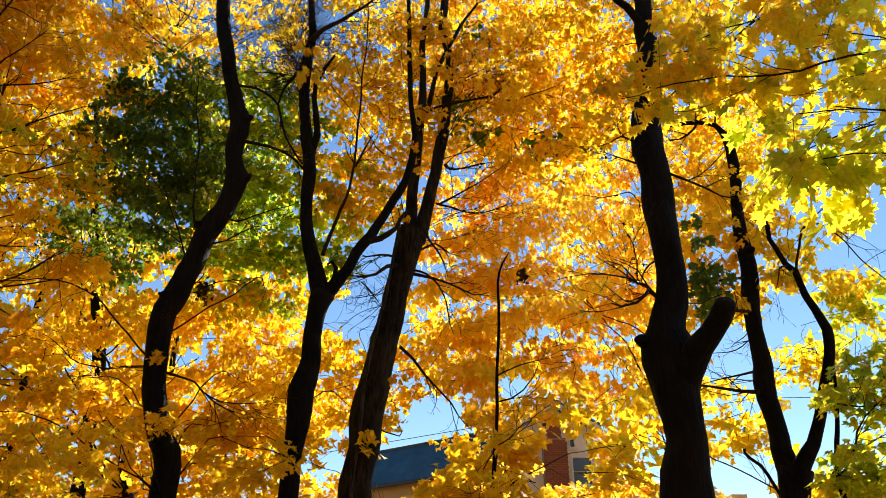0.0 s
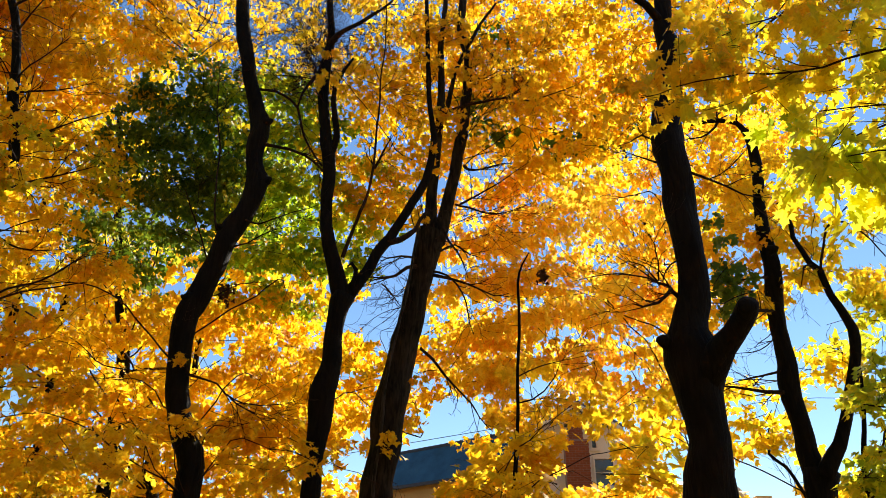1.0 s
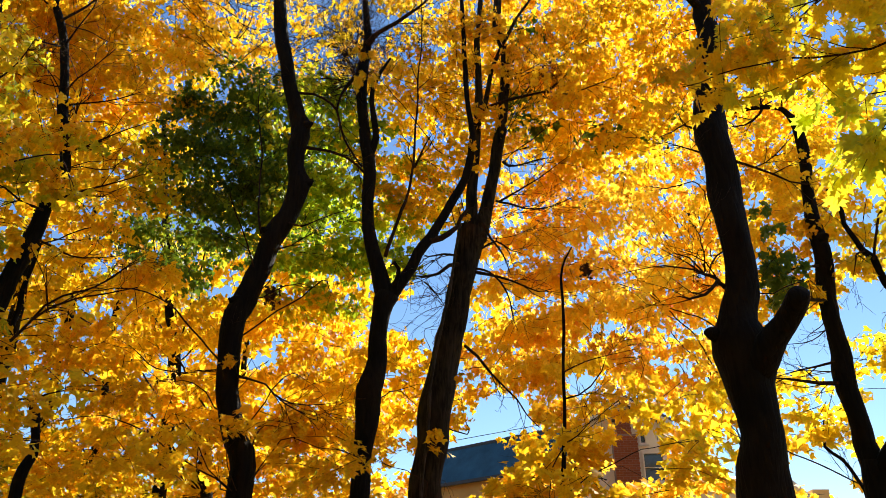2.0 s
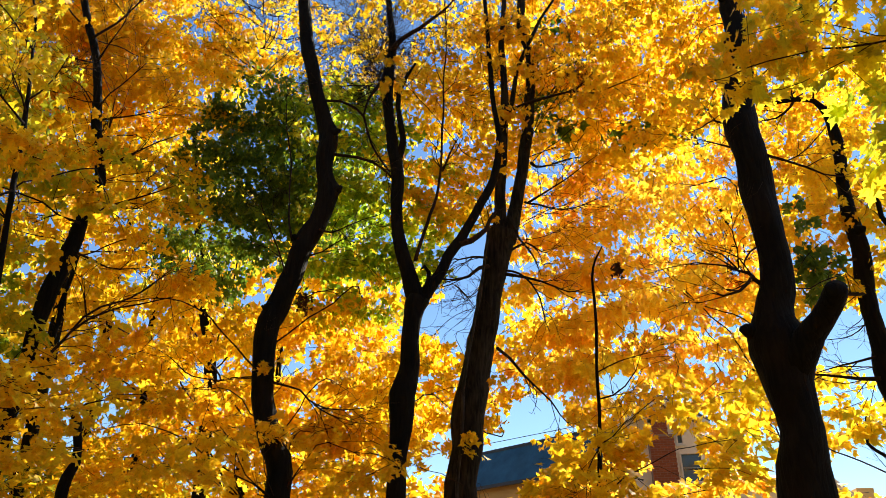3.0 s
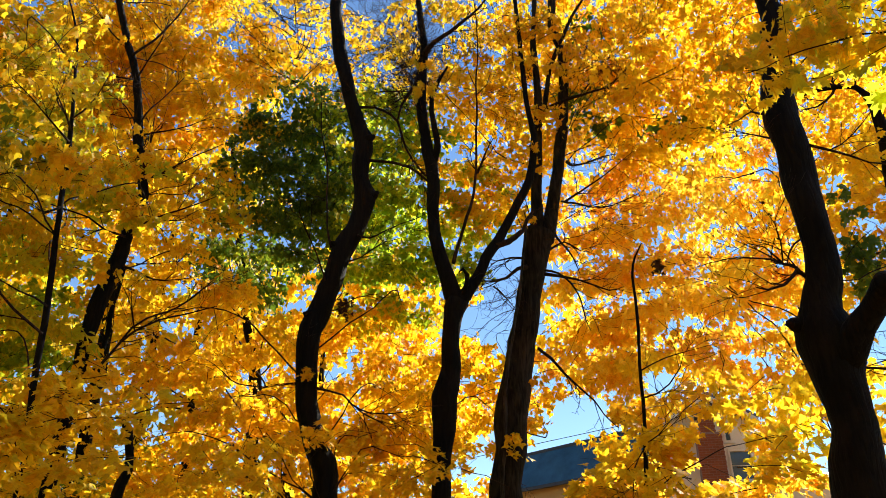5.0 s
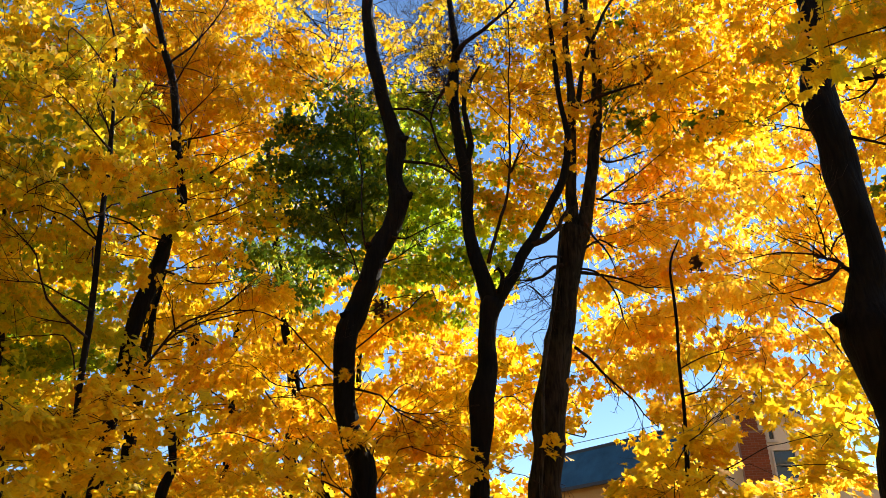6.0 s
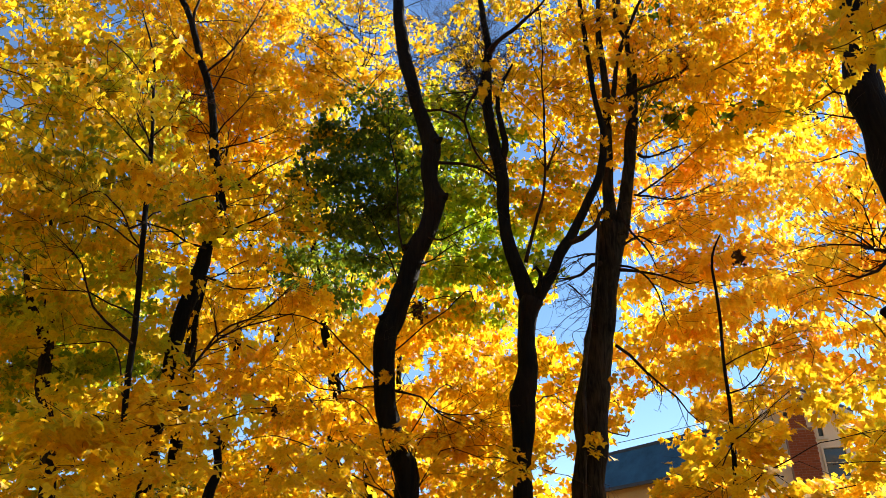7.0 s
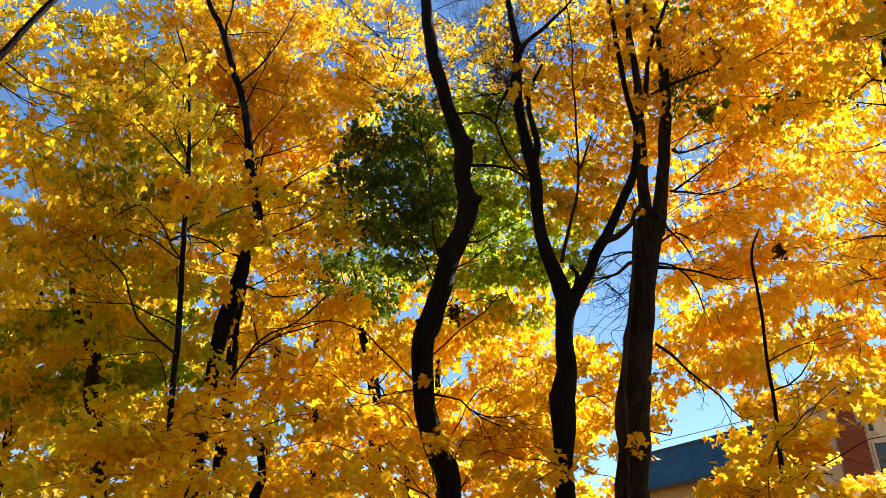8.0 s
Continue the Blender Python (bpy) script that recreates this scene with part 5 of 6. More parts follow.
boughs_tw13 = [
    (4.7, 28.7, 4.8, 3.0, 8.6, 0.6, 0.0, 0.08)]
start_tw14 = ((-1.77, 8.11, 7.21), (-1.87, 8.09, 8.50))
boughs_tw14 = [
    (-16.5, 41.1, 3.1, 3.5, 8.6, 0.6, 0.0, 0.08)]
start_tw15 = ((-2.80, 7.72, 8.30), (-3.00, 7.66, 9.90))
boughs_tw15 = [
    (-16.0, 42.0, 5.0, 3.2, 9.6, 0.8, 0.0, 0.08)]

# ---- the trees in front, built limb by limb ----
maple("tall maple with a dark S-shaped trunk and golden leaves", line_a_trunk,
      [("branch", line_a_b1), ("branch", line_a_b2), ("branch", line_a_b3), ("branch", line_a_b4), ("branch", line_a_b5), ("branch", line_a_b6), ("branch", line_a_b7), ("branch", line_a_b8), ("knot", line_a_k1), ("knot", line_a_k2), ("knot", line_a_k3), ("knot", line_a_k4)],
      boughs_a, LEAF_GOLD, BLADE_MID, branches=4)
maple("slender dark maple forking into two upright stems", line_b_trunk,
      [("limb", line_b_l), ("limb", line_b_l2), ("limb", line_b_r), ("branch", line_b_r2), ("branch", line_b_s), ("branch", line_b_s2), ("branch", line_b_h), ("branch", line_b_top), ("limb", line_b_curl)],
      boughs_b, LEAF_GOLD, branches=9)
maple("leaning ridged maple with a vine up its trunk", line_c_trunk,
      [("limb", line_c_r), ("limb", line_c_l), ("limb", line_c_m), ("vine", line_c_vine), ("branch", line_c_b1), ("branch", line_c_b2), ("branch", line_c_b3), ("branch", line_c_b4), ("branch", line_c_b5), ("branch", line_c_b6), ("branch", line_c_b7), ("branch", line_c_b8), ("branch", line_c_b9), ("branch", line_c_b10), ("branch", line_c_b11), ("branch", line_c_b12)],
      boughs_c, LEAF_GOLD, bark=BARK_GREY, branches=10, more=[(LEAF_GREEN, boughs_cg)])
maple("thick black maple trunk with a sawn-off limb", line_d_trunk,
      [("limb", line_d_limb), ("limb", line_d_stub), ("limb", line_d_l2), ("branch", line_d_b1), ("branch", line_d_b2), ("branch", line_d_b3), ("branch", line_d_b4), ("branch", line_d_b5), ("branch", line_d_b6), ("branch", line_d_b7), ("branch", line_d_b8)],
      boughs_d, LEAF_GOLD, branches=5, more=[(LEAF_GREEN, boughs_v)])
maple("dark forked maple with bright yellow leaves against the sky", line_e_trunk,
      [("limb", line_e_l), ("limb", line_e_r), ("branch", line_e_b1), ("branch", line_e_b2), ("branch", line_e_b3), ("branch", line_e_b4), ("branch", line_e_b5), ("branch", line_e_b6), ("branch", line_e_hook), ("knot", line_e_k1)],
      boughs_e, LEAF_YELLOW, branches=4, more=[(LEAF_GOLD, boughs_eg)])
maple("slim young maple with yellow-green leaves", line_i_trunk,
      [("branch", line_i_b), ("branch", line_i_b2)], boughs_i, LEAF_LEMON, sides=10)
maple("thin maple sapling with large yellow leaves", line_s_trunk,
      [("branch", line_s_b1), ("branch", line_s_b2), ("branch", line_s_b3), ("branch", line_s_b4)],
      boughs_s, LEAF_GOLD, BLADE_NEAR, sides=8, branches=1)
maple("tall maple with a dense golden crown", line_f_trunk,
      [("branch", line_f_b1), ("branch", line_f_b2), ("branch", line_f_b3), ("branch", line_f_b4), ("branch", line_f_b5), ("branch", line_f_b6), ("limb", line_f_s), ("branch", line_f_t), ("branch", line_f_b7), ("branch", line_f_b8), ("branch", line_f_b9), ("branch", line_f_b10), ("branch", line_f_b11), ("branch", line_f_b12), ("branch", line_f_b13)],
      boughs_f, LEAF_GOLD, branches=5)
maple("narrow upright maple with olive-gold leaves", line_g_trunk,
      [("branch", line_g_b1), ("branch", line_g_b2), ("branch", line_g_b3), ("branch", line_g_b4), ("branch", line_g_b5), ("branch", line_g_b6), ("branch", line_g_b7)],
      boughs_gg, LEAF_YELLOW, sides=10, branches=1, more=[(LEAF_OLIVE, boughs_g), (LEAF_LEMON, boughs_gl)])
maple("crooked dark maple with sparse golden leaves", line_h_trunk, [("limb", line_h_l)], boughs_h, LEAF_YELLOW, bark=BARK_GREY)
maple("broken dark trunk standing among golden leaves", line_j_trunk, sides=10, name="tree_stump")
maple("maple still in dark green leaf", line_k_trunk, (), boughs_k, LEAF_GREEN, sides=10, more=[(LEAF_LEMON, boughs_kk)])
maple("maple turning from green to yellow", line_k2_trunk, (), boughs_n, LEAF_LIME, sides=10)
maple("small dark maple in the undergrowth with green leaves", line_m_trunk, (), boughs_u, LEAF_LIME, sides=8, more=[(LEAF_OLIVE, boughs_w)])

# trees of which only the crowns show
maple("broad maple with a glowing orange crown", [(4.7, 15.3, -0.1, 0.30), (4.7, 15.3, 1.0, 0.20), (4.65, 15.3, 4.5, 0.15), (4.4, 15.2, 8.0, 0.09), (3.8, 15.0, 12.0, 0.03)],
      (), boughs_o, LEAF_ORANGE, BLADE_MID, branches=6)
maple("large maple with yellow-green leaves hanging low over the clearing", [(4.6, 3.0, -0.1, 0.36), (4.6, 3.0, 0.8, 0.24), (4.6, 3.1, 3.0, 0.18), (4.4, 3.3, 5.5, 0.12), (4.2, 3.6, 8.0, 0.05)],
      (), boughs_q, LEAF_LEMON, BLADE_NEAR, branches=2, more=[(LEAF_OLIVE, boughs_qy)])
limb_line = line_l_b
maple("dark maple at the edge of the clearing", [(-5.9, 2.2, -0.1, 0.30), (-5.9, 2.2, 0.8, 0.20), (-5.8, 2.4, 3.5, 0.16), (limb_line[0][0], limb_line[0][1], limb_line[0][2], 0.10)],
      [("limb", limb_line)])


# ---- woods behind and beside the clearing; those behind the camera are unseen, added for shade ----
def unseen_tree(x, y, h, mat, seed):
    rng = np.random.default_rng(seed)
    trunk = [(x, y, -0.1, 0.34), (x, y, 0.8, 0.22), (x + rng.normal(0, 0.2), y, h * 0.4, 0.17), (x + rng.normal(0, 0.4), y, h * 0.75, 0.09), (x, y, h, 0.02)]
    b, d = math.degrees(math.atan2(x, y)), math.hypot(x, y)
    boughs = []
    for k in range(4):
        z = h * (0.35 + 0.17 * k)
        boughs.append((b + rng.normal(0, 4), math.degrees(math.atan2(z - 1.6, d)), math.degrees(2.6 / d), math.degrees(h * 0.13 / d), d, 2.2, 1.5, 0.32))
    maple("unseen maple with golden autumn leaves, added to shade the clearing", trunk, (), boughs, mat, BLADE_FAR, singles=0, sides=8, branches=2, group="maples deeper in the wood")


# none of these is in view: added to keep sky light off the trunks
for k, (bx, by, bh) in enumerate([(7.5, -5.5, 12), (6, -8, 14), (0.5, -9, 13), (-5.5, -7.5, 14), (-9.5, -3, 13), (-11, 2, 12), (3, -13, 15), (-3, -14, 15)]):
    unseen_tree(bx, by, bh, (LEAF_GOLD, LEAF_YELLOW)[k % 2], 300 + k)


def far_tree(bearing, dist, mat, seed, label, stand, low=6.0, high=30.0, layers=1.0):
    """A maple deeper in the wood, standing at the bearing stand: its crown reaches from low to high, as height angles
    from the camera.
    """
    rng = np.random.default_rng(seed)
    x, y, _ = polar(stand, 0.0, dist)
    h = 1.6 + dist * math.tan(radians(high - 4))
    trunk = [(x, y, -0.2, 0.20), (x, y, 0.8, 0.12), (x + rng.normal(0, 0.2), y, h * 0.35, 0.08), (x + rng.normal(0, 0.1), y, h * 0.7, 0.06), (x, y, h, 0.02)]
    boughs = []
    n = max(2, round((high - low) / 4.6))
    for k in range(n):
        e = low + (high - low) * (k + 0.5) / n
        boughs.append((bearing + rng.normal(0, 1.5), e + rng.normal(0, 0.8), 5.6 - 0.35 * k, 3.2, dist + rng.normal(0, 0.4), 1.0, layers, 0.145))
    if bearing < 16:  # a second, higher storey, added to shade the topmost crowns and cover sky
        boughs.append((bearing, 42.5, 5.2, 5.2, dist + 0.5, 1.2, 0.8 if bearing < -24 else 0.35, 0.12))
    maple(label, trunk, (), boughs, mat, BLADE_FAR, singles=0, sides=8, branches=0 if stand > 16 else 2, group="maples deeper in the wood")


# crown bearing, distance, leaves, top of the crown, layers, bearing of the trunk, picked to hide it from the camera
for k, (bearing, dist, mat, high, layers, stand) in enumerate([
        (-52, 14, LEAF_OLIVE, 33, 1.2, -50), (-44, 14, LEAF_OLIVE, 35, 1.4, -44.5), (-36, 15, LEAF_YELLOW, 36, 1.2, -33), (-28, 15.5, LEAF_YELLOW, 36, 1.2, -29.5), (-20, 15, LEAF_GOLD, 28, 1.3, -20.3),
        (-11, 14.5, LEAF_GOLD, 25, 1.0, -10.8), (-3, 15, LEAF_GOLD, 23, 0.7, -6.0), (5, 15, LEAF_ORANGE, 22, 0.65, 16.2), (13, 15, LEAF_ORANGE, 23, 0.6, 17.0), (21, 15, LEAF_YELLOW, 24, 0.35, 17.6), (31, 14, LEAF_LEMON, 25, 0.4, 17.3)]):
    far_tree(bearing, dist, mat, 500 + k, ("golden", "orange-gold", "yellow")[k % 3] + " maple deeper in the wood", stand, high=high, layers=layers)
far_tree(26, 15.5, LEAF_GOLD, 530, "orange-gold maple deeper in the wood", 18.0, low=27.0, high=36.0, layers=0.9)
bare = maple("bare thin tree with crooked leafless twigs", line_x_trunk, sides=8, name="bare_tree")
bare_twigs(bare, start_tw4, boughs_tw4, 7, 41, 0.006)
bare_twigs(MAPLES[0], start_tw1, boughs_tw1, 34, 42, 0.009)
bare_twigs(MAPLES[2], start_tw2, boughs_tw2, 20, 43, 0.006)
bare_twigs(MAPLES[4], start_tw3, boughs_tw3, 6, 44, 0.009)
bare_twigs(MAPLES[3], start_tw5, boughs_tw5, 5, 45, 0.005)
bare_twigs(MAPLES[16], start_tw6, boughs_tw6, 7, 46, 0.008)


def leaf_clump(place, size, seed):
    """Withered leaves caught in the twigs, curled together."""
    rng = np.random.default_rng(seed)
    n = 60
    pos = rng.normal(0, 1, (n, 3)) * np.array((0.5, 0.5, 0.9)) * size
    y = unit(rng.normal(0, 1, (n, 3)) + (0, 0, -0.8))
    z = unit(rng.normal(0, 1, (n, 3)))
    x = unit(np.cross(y, z))
    axes = np.stack([x, y, np.cross(x, y)], -1) * rng.uniform(0.04, 0.065, n)[:, None, None]
    bv, bt = BLADE_MID
    v = np.einsum("nij,kj->nki", axes, bv * (1, 1, 2.5)) + pos[:, None] + np.array(place)
    t = bt[None] + (np.arange(n) * len(bv))[:, None, None]
    ob = raw_part("leaf_clump", v.reshape(-1, 3), t.reshape(-1, 3), 3, NEST)
    return tagged(ob, "clump of withered dark brown leaves caught in twigs", "leaf clump", kind="stuff")


leaf_clump(start_nest_a, 0.05, 61)
leaf_clump(start_nest_b, 0.09, 62)

for k, (who, start, where, count, thick) in enumerate([
        (2, start_tw7, boughs_tw7, 22, 0.007), (1, start_tw8, boughs_tw8, 38, 0.005), (3, start_tw9, boughs_tw9, 2, 0.008), (7, start_tw10, boughs_tw10, 5, 0.005),
        (7, start_tw11, boughs_tw11, 3, 0.005), (0, start_tw12, boughs_tw12, 3, 0.006), (2, start_tw13, boughs_tw13, 9, 0.006), (1, start_tw14, boughs_tw14, 32, 0.005), (0, start_tw15, boughs_tw15, 30, 0.005)]):
    bare_twigs(MAPLES[who], start, where, count, 70 + k, thick)

# ---- house with cream gable, brick chimney and blue slate wing ----
def under(name, parent):
    """An empty for a part that has pieces of its own."""
    e = new(name)
    e.parent = parent
    e.matrix_parent_inverse = parent.matrix_basis.inverted()
    return e


def slab(bm, corners, thick):
    """A plate with the given upper corners (in order round it) and thickness along its normal."""
    c = [Vector(p) for p in corners]
    nrm = (c[1] - c[0]).cross(c[2] - c[0]).normalized() * thick
    a = [bm.verts.new(p) for p in c]
    b = [bm.verts.new(p - nrm) for p in c]
    bm.faces.new(a)
    bm.faces.new(list(reversed(b)))
    for i in range(len(c)):
        j = (i + 1) % len(c)
        bm.faces.new((a[i], b[i], b[j], a[j]))


def box(bm, x0, x1, y0, y1, z0, z1):
    v = [bm.verts.new((x, y, z)) for x in (x0, x1) for y in (y0, y1) for z in (z0, z1)]
    for f in ((0, 1, 3, 2), (4, 6, 7, 5), (0, 4, 5, 1), (2, 3, 7, 6), (0, 2, 6, 4), (1, 5, 7, 3)):
        bm.faces.new([v[i] for i in f])


def moved(ob, m):
    ob.data.transform(m)
    return ob


def courses(name, parent, eave_a, eave_b, top_a, top_b, rows, width, mat, m, seed):
    """Slates in overlapping courses between an eave and a ridge."""
    rng = random.Random(seed)
    ea, eb, ta, tb = (Vector(p) for p in (eave_a, eave_b, top_a, top_b))
    length = (eb - ea).length
    nrm = (eb - ea).cross(ta - ea).normalized()
    if nrm.z < 0:
        nrm.negate()
    meshes = []
    dr = (ta - ea) / rows
    ex = (eb - ea).normalized()
    for k in range(3):
        bm = bmesh.new()
        w, th = width * (0.96 - 0.03 * k), 0.012
        slab(bm, [Vector((0, 0, 0)), ex * w, ex * w + dr * 1.25, dr * 1.25], 0.008)
        bmesh.ops.recalc_face_normals(bm, faces=bm.faces)
        me = bpy.data.meshes.new(name)
        bm.to_mesh(me)
        bm.free()
        me.transform(m.to_3x3().to_4x4())
        me.materials.append(mat)
        meshes.append(me)
    for r in range(rows):
        n = int(length / width)
        for i in range(n):
            o = ea + dr * r + ex * ((i + (0.5 if r % 2 else 0)) * width) + nrm * (0.030 + 0.006 * rng.random())
            if (o - ea).dot(ex) + width > length:
                continue
            ob = new(name, meshes[rng.randrange(3)])
            ob.location = m @ o
            ob.parent = parent
            ob.matrix_parent_inverse = parent.matrix_basis.inverted()


def window(parent, x0, x1, z0, z1, y, m, panes=2):
    """A window set into the wall face at y: frame, sill, panes."""
    bm = bmesh.new()
    f = 0.06
    for a in ((x0 - f, x1 + f, z1, z1 + f), (x0 - f, x1 + f, z0 - f, z0), (x0 - f, x0, z0, z1), (x1, x1 + f, z0, z1)):
        box(bm, a[0], a[1], y - 0.04, y + 0.03, a[2], a[3])
    w = under("window", parent)
    moved(part("window_frame", bm, STUCCO, w), m)
    bm = bmesh.new()
    box(bm, x0 - 0.1, x1 + 0.1, y - 0.10, y + 0.02, z0 - f - 0.05, z0 - f - 0.003)
    moved(part("window_sill", bm, TRIM, w), m)
    for k in range(panes):
        bm = bmesh.new()
        zz = z0 + (z1 - z0) * k / panes
        box(bm, x0 + 0.005, x1 - 0.005, y + 0.06, y + 0.075, zz + 0.012, zz + (z1 - z0) / panes - 0.012)
        moved(part("pane", bm, GLASS, w, "dark reflecting pane"), m)


def house():
    h = new("house")
    h.location = (3.5, 30, 0)
    bpy.context.view_layer.update()
    tagged(h, "cream stucco house with brick chimney and blue slate roof", "house")
    I = Matrix.Identity(4)
    # gabled block towards the clearing
    x0, x1, xa, y0, y1, ze, za = 2.3, 5.25, 3.78, 26.2, 34.0, 7.85, 8.7
    bm = bmesh.new()
    pts = [(x0, ze), (x0, -0.2), (x1, -0.2), (x1, ze), (xa, za)]
    f = [bm.verts.new((x, y0 + 0.7, z)) for x, z in pts]
    b = [bm.verts.new((x, y1, z)) for x, z in pts]
    bm.faces.new(f)
    bm.faces.new(list(reversed(b)))
    for i in range(5):
        j = (i + 1) % 5
        bm.faces.new((f[i], b[i], b[j], f[j]))
    bmesh.ops.recalc_face_normals(bm, faces=bm.faces)
    moved(part("wall", bm, STUCCO, h), I)
    # front wall with its two window openings
    holes = [(4.36, 4.50, 7.34, 7.80), (4.40, 5.02, 6.10, 6.98)]
    bm = bmesh.new()
    edges = []
    for loop in [pts] + [[(a, c), (b2, c), (b2, d), (a, d)] for a, b2, c, d in holes]:
        vs = [bm.verts.new((x, y0, z)) for x, z in loop]
        edges += [bm.edges.new((vs[i], vs[(i + 1) % len(vs)])) for i in range(len(vs))]
    faces = [g for g in bmesh.ops.triangle_fill(bm, edges=edges, use_beauty=True)["geom"] if isinstance(g, bmesh.types.BMFace)]
    out = bmesh.ops.extrude_face_region(bm, geom=faces)
    bmesh.ops.translate(bm, vec=(0, 0.3, 0), verts=[g for g in out["geom"] if isinstance(g, bmesh.types.BMVert)])
    bmesh.ops.recalc_face_normals(bm, faces=bm.faces)
    moved(part("wall", bm, STUCCO, h, "cream stucco gable wall"), I)
    k = (za - ze) / (xa - x0)
    for sgn, xe in ((-1, x0 - 0.15), (1, x1 + 0.15)):
        bm = bmesh.new()
        zz = za - k * abs(xe - xa)
        up = 0.16
        cs = [(xa, y0 - 0.35, za + up), (xe, y0 - 0.35, zz + up), (xe, y1, zz + up), (xa, y1, za + up)]
        slab(bm, cs if sgn < 0 else list(reversed(cs)), 0.12)
        bmesh.ops.recalc_face_normals(bm, faces=bm.faces)
        moved(part("roof", bm, SLATE_GREY, h, "weathered grey shingle roof"), I)
        bm = bmesh.new()
        slab(bm, [(xa, y0 - 0.38, za + 0.17), (xe, y0 - 0.38, zz + 0.17), (xe, y0 - 0.38, zz - 0.05), (xa, y0 - 0.38, za - 0.05)], 0.03)
        bmesh.ops.recalc_face_normals(bm, faces=bm.faces)
        moved(part("rake_board", bm, TRIM, h), I)
    window(h, 4.36, 4.50, 7.34, 7.80, y0, I, 1)
    window(h, 4.40, 5.02, 6.10, 6.98, y0, I, 2)
    # low side wing with a pale lean-to roof
    bm = bmesh.new()
    box(bm, 5.253, 6.15, 27.0, 32.0, -0.2, 6.95)
    moved(part("wall", bm, STUCCO, h, "cream stucco side wall"), I)
    bm = bmesh.new()
    box(bm, 5.253, 6.25, 26.9, 32.0, 6.953, 7.08)
    moved(part("parapet", bm, TRIM, h, "pale painted parapet"), I)
    bm = bmesh.new()
    slab(bm, [(5.3, 26.9, 6.35), (5.3, 25.0, 5.75), (8.2, 25.0, 5.75), (8.2, 26.9, 6.35)], 0.12)
    bmesh.ops.recalc_face_normals(bm, faces=bm.faces)
    moved(part("roof", bm, TRIM, h, "pale lean-to roof"), I)
    bm = bmesh.new()
    box(bm, 5.4, 8.1, 25.2, 26.9, -0.2, 5.72)
    moved(part("wall", bm, STUCCO, h, "cream stucco porch wall"), I)
    # blue slate wing, set at an angle
    a, c = Vector((0.9, 29.5, 0)), Vector((-3.3, 32.9, 0))
    u = (c - a).normalized()
    v = Vector((-u.y, u.x, 0))
    if v.y > 0:
        v.negate()
    m = I @ Matrix(((u.x, v.x, 0, a.x), (u.y, v.y, 0, a.y), (0, 0, 1, 0), (0, 0, 0, 1)))
    ln, deep = (c - a).length, 2.3
    bm = bmesh.new()
    box(bm, -2.5, ln, -5, 0.35, -0.2, 6.95)
    bmesh.ops.recalc_face_normals(bm, faces=bm.faces)
    moved(part("wall", bm, OCHRE, h, "ochre stucco wall in shade"), m)
    bm = bmesh.new()
    slab(bm, [(-2.5, 0.75, 6.95), (ln + 0.25, 0.75, 6.95), (ln + 0.1, 0.0, 8.42), (-2.5, 0.0, 8.42)], 0.06)
    bmesh.ops.recalc_face_normals(bm, faces=bm.faces)
    roof = moved(part("roof", bm, SLATE, h, "blue slate roof slope"), m)
    bm = bmesh.new()
    slab(bm, [(-2.5, 0.0, 8.42), (ln + 0.1, 0.0, 8.42), (ln + 0.1, -5.0, 8.9), (-2.5, -5.0, 8.9)], 0.08)
    bmesh.ops.recalc_face_normals(bm, faces=bm.faces)
    moved(part("roof", bm, SLATE, h, "blue slate upper roof"), m)
    bm = bmesh.new()
    box(bm, -2.5, ln + 0.3, 0.72, 0.86, 6.84, 6.96)
    moved(part("gutter", bm, DARK_TRIM, h, "dark metal gutter"), m)
    bm = bmesh.new()
    box(bm, -2.5, ln - 0.7, -0.06, 0.10, 8.40, 8.52)
    moved(part("ridge_cap", bm, DARK_TRIM, h, "dark lead ridge cap"), m)
    courses("slate", h, (-0.6, 0.75, 6.95), (ln + 0.2, 0.75, 6.95), (-0.6, 0.0, 8.42), (ln + 0.2, 0.0, 8.42), 11, 0.30, SLATE, m, 5)
    return h, I


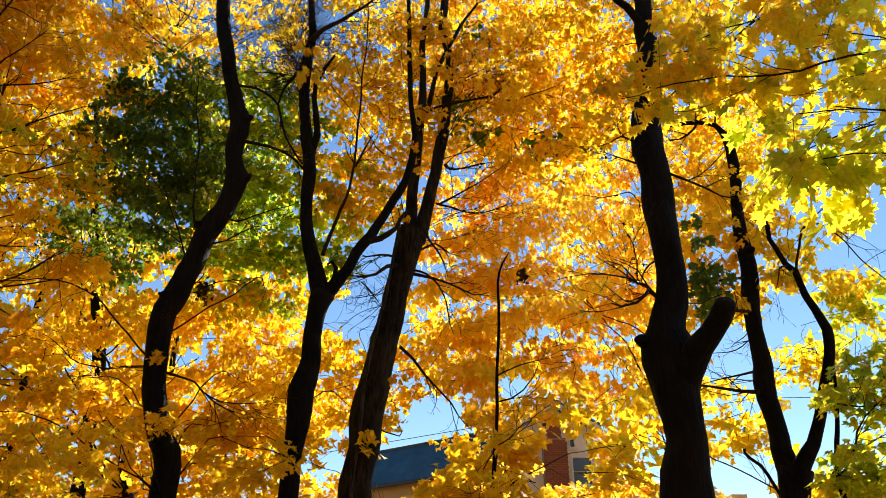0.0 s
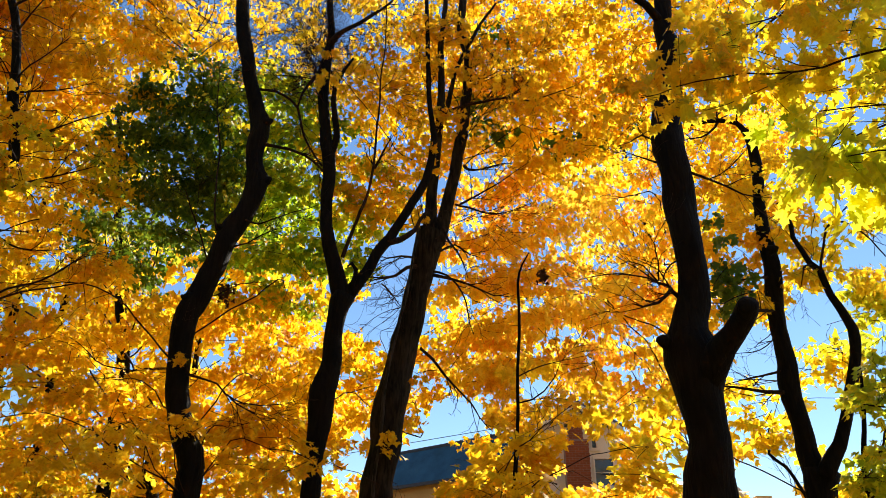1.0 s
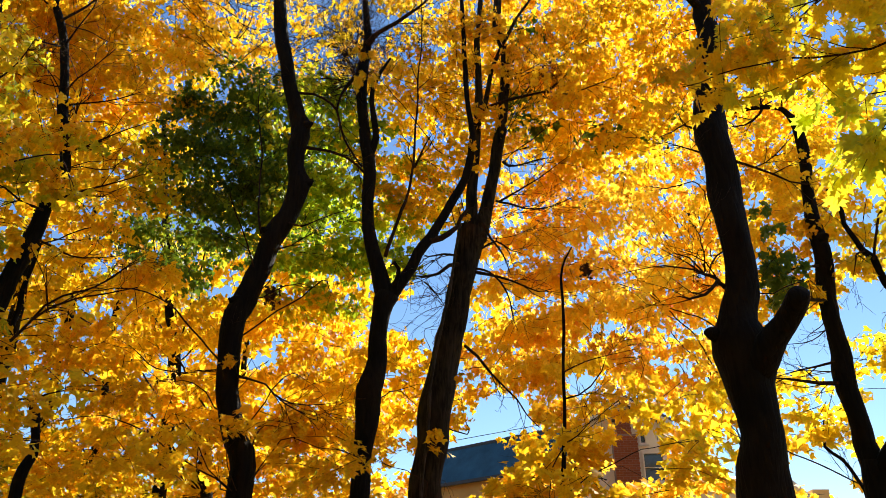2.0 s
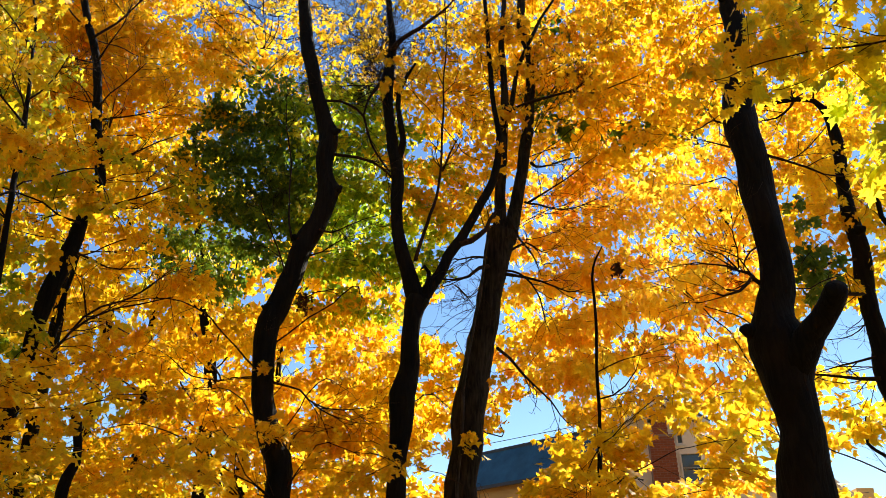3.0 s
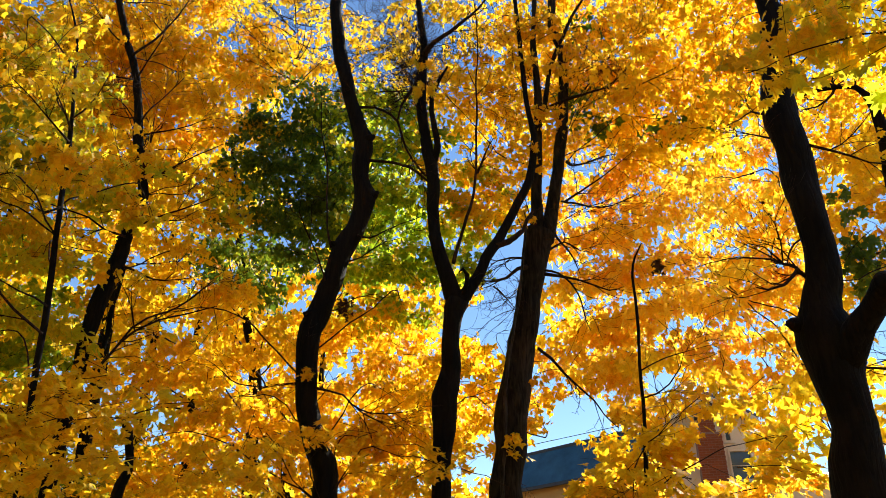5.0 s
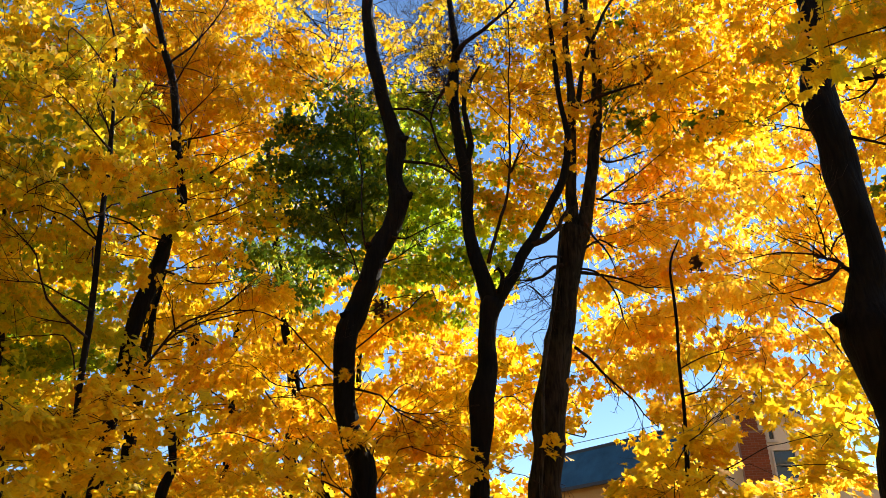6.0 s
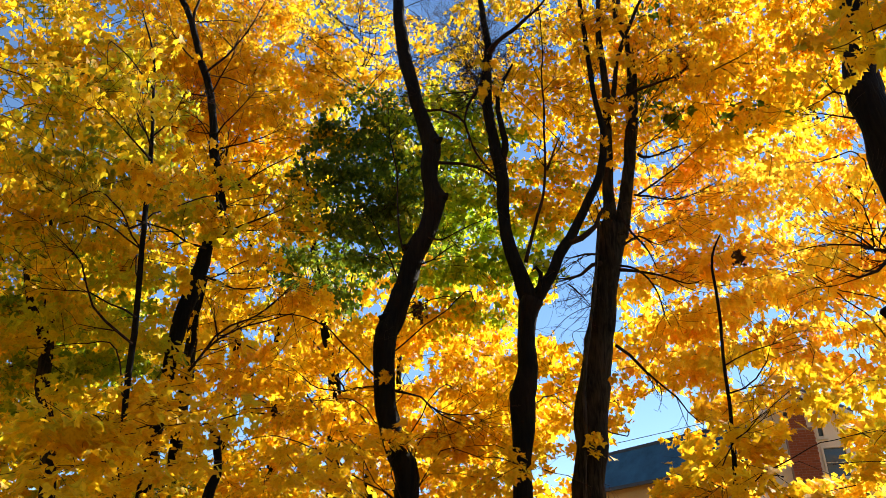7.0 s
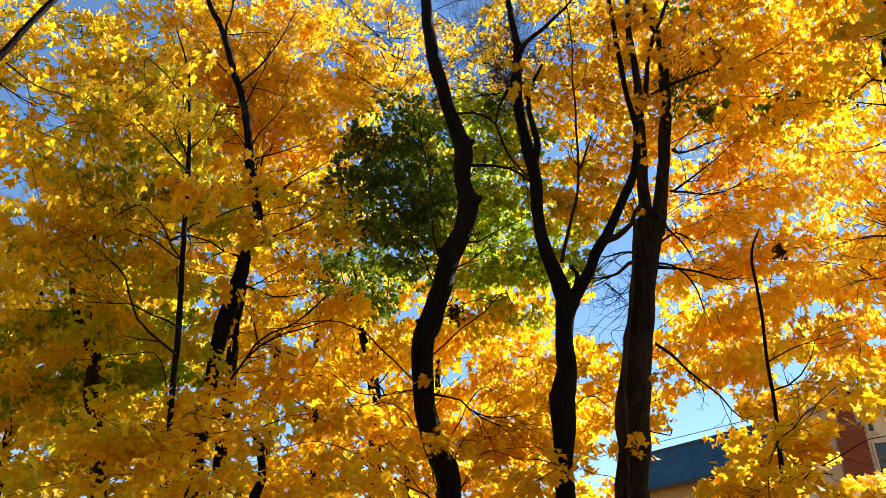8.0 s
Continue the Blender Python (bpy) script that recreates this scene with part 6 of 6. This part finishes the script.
def chimney(h, inv):
    """Brick chimney: broad below, a narrower stack above, courses of bricks with recessed joints."""
    c = under("chimney", h)
    x0, x1, y0, y1, zs, zt = 3.36, 4.15, 25.55, 26.15, 7.50, 8.05
    bm = bmesh.new()
    box(bm, x0 + 0.01, x1 - 0.01, y0 + 0.01, y1, -0.1, zs)
    box(bm, x0 + 0.17, x1 - 0.17, y0 + 0.07, y1, zs, zt)
    moved(part("core", bm, MORTAR, c), inv)
    bm = bmesh.new()
    box(bm, x0 + 0.09, x1 - 0.09, y0, y1 + 0.05, zt, zt + 0.10)
    box(bm, x0 + 0.14, x1 - 0.14, y0 + 0.04, y1, zt + 0.10, zt + 0.18)
    moved(part("cap", bm, DARK_TRIM, c, "dark weathered chimney cap"), inv)
    rng = random.Random(9)
    meshes = {}

    def brick(w, d):
        if (w, d) not in meshes:
            bm = bmesh.new()
            box(bm, 0, w, 0, d, 0, 0.065)
            me = bpy.data.meshes.new("brick")
            bm.to_mesh(me)
            bm.free()
            me.materials.append(BRICK)
            meshes[(w, d)] = me
        return meshes[(w, d)]

    z, row = 5.9, 0
    while z < zt - 0.07:
        a, b, yy = (x0, x1, y0) if z < zs - 0.07 else (x0 + 0.16, x1 - 0.16, y0 + 0.06)
        x = a - (0.11 if row % 2 else 0)
        while x < b - 0.02:
            l, r = max(x, a), min(x + 0.21, b)
            if r - l > 0.05:
                ob = new("brick", brick(round(r - l, 3), 0.10))
                ob.location = inv @ Vector((l, yy - 0.008 * rng.random(), z))
                ob.parent = c
            x += 0.222
        z += 0.077
        row += 1


house_ob, house_inv = house()
chimney(house_ob, house_inv)


def far_house():
    h = new("house")
    h.location = (11, 36, 0)
    bpy.context.view_layer.update()
    inv = Matrix.Identity(4)
    tagged(h, "beige house with a pale gable seen beyond the trunks", "house")
    x0, x1, xa, y0, y1, ze, za = 8.4, 14.6, 11.3, 35.0, 44.0, 5.0, 7.9
    bm = bmesh.new()
    pts = [(x0, ze), (x0, -0.4), (x1, -0.4), (x1, ze), (xa, za)]
    f = [bm.verts.new((x, y0, z)) for x, z in pts]
    b = [bm.verts.new((x, y1, z)) for x, z in pts]
    bm.faces.new(f)
    bm.faces.new(list(reversed(b)))
    for i in range(5):
        j = (i + 1) % 5
        bm.faces.new((f[i], b[i], b[j], f[j]))
    bmesh.ops.recalc_face_normals(bm, faces=bm.faces)
    moved(part("wall", bm, STUCCO, h), inv)
    k = (za - ze) / (xa - x0)
    for sgn, xe in ((-1, x0 - 0.3), (1, x1 + 0.3)):
        bm = bmesh.new()
        zz = za - k * abs(xe - xa)
        cs = [(xa, y0 - 0.3, za + 0.15), (xe, y0 - 0.3, zz + 0.15), (xe, y1, zz + 0.15), (xa, y1, za + 0.15)]
        slab(bm, cs if sgn < 0 else list(reversed(cs)), 0.12)
        bmesh.ops.recalc_face_normals(bm, faces=bm.faces)
        moved(part("roof", bm, TRIM, h, "pale beige roof"), inv)
    bm = bmesh.new()
    box(bm, 13.2, 13.9, 36, 36.7, 4.8, 7.35)
    moved(part("chimney", bm, OCHRE, h, "short yellow chimney"), inv)


far_house()


# ---- cables and the dry clump of leaves ----
def cable(name, a, b, sag, r, label):
    pts = []
    for k in range(13):
        t = k / 12
        p = Vector(a).lerp(Vector(b), t)
        pts.append((p.x, p.y, p.z - sag * 4 * t * (1 - t), r))
    v, t = tube(spline(pts, 1.0), 6)
    return tagged(smooth(raw_part(name, v, t, 3, WIRE)), label, "cable")


cable("power_cable", (-18, 39.6, 8.0), (16, 16.5, 8.2), 0.0, 0.012, "thin black overhead power cable")
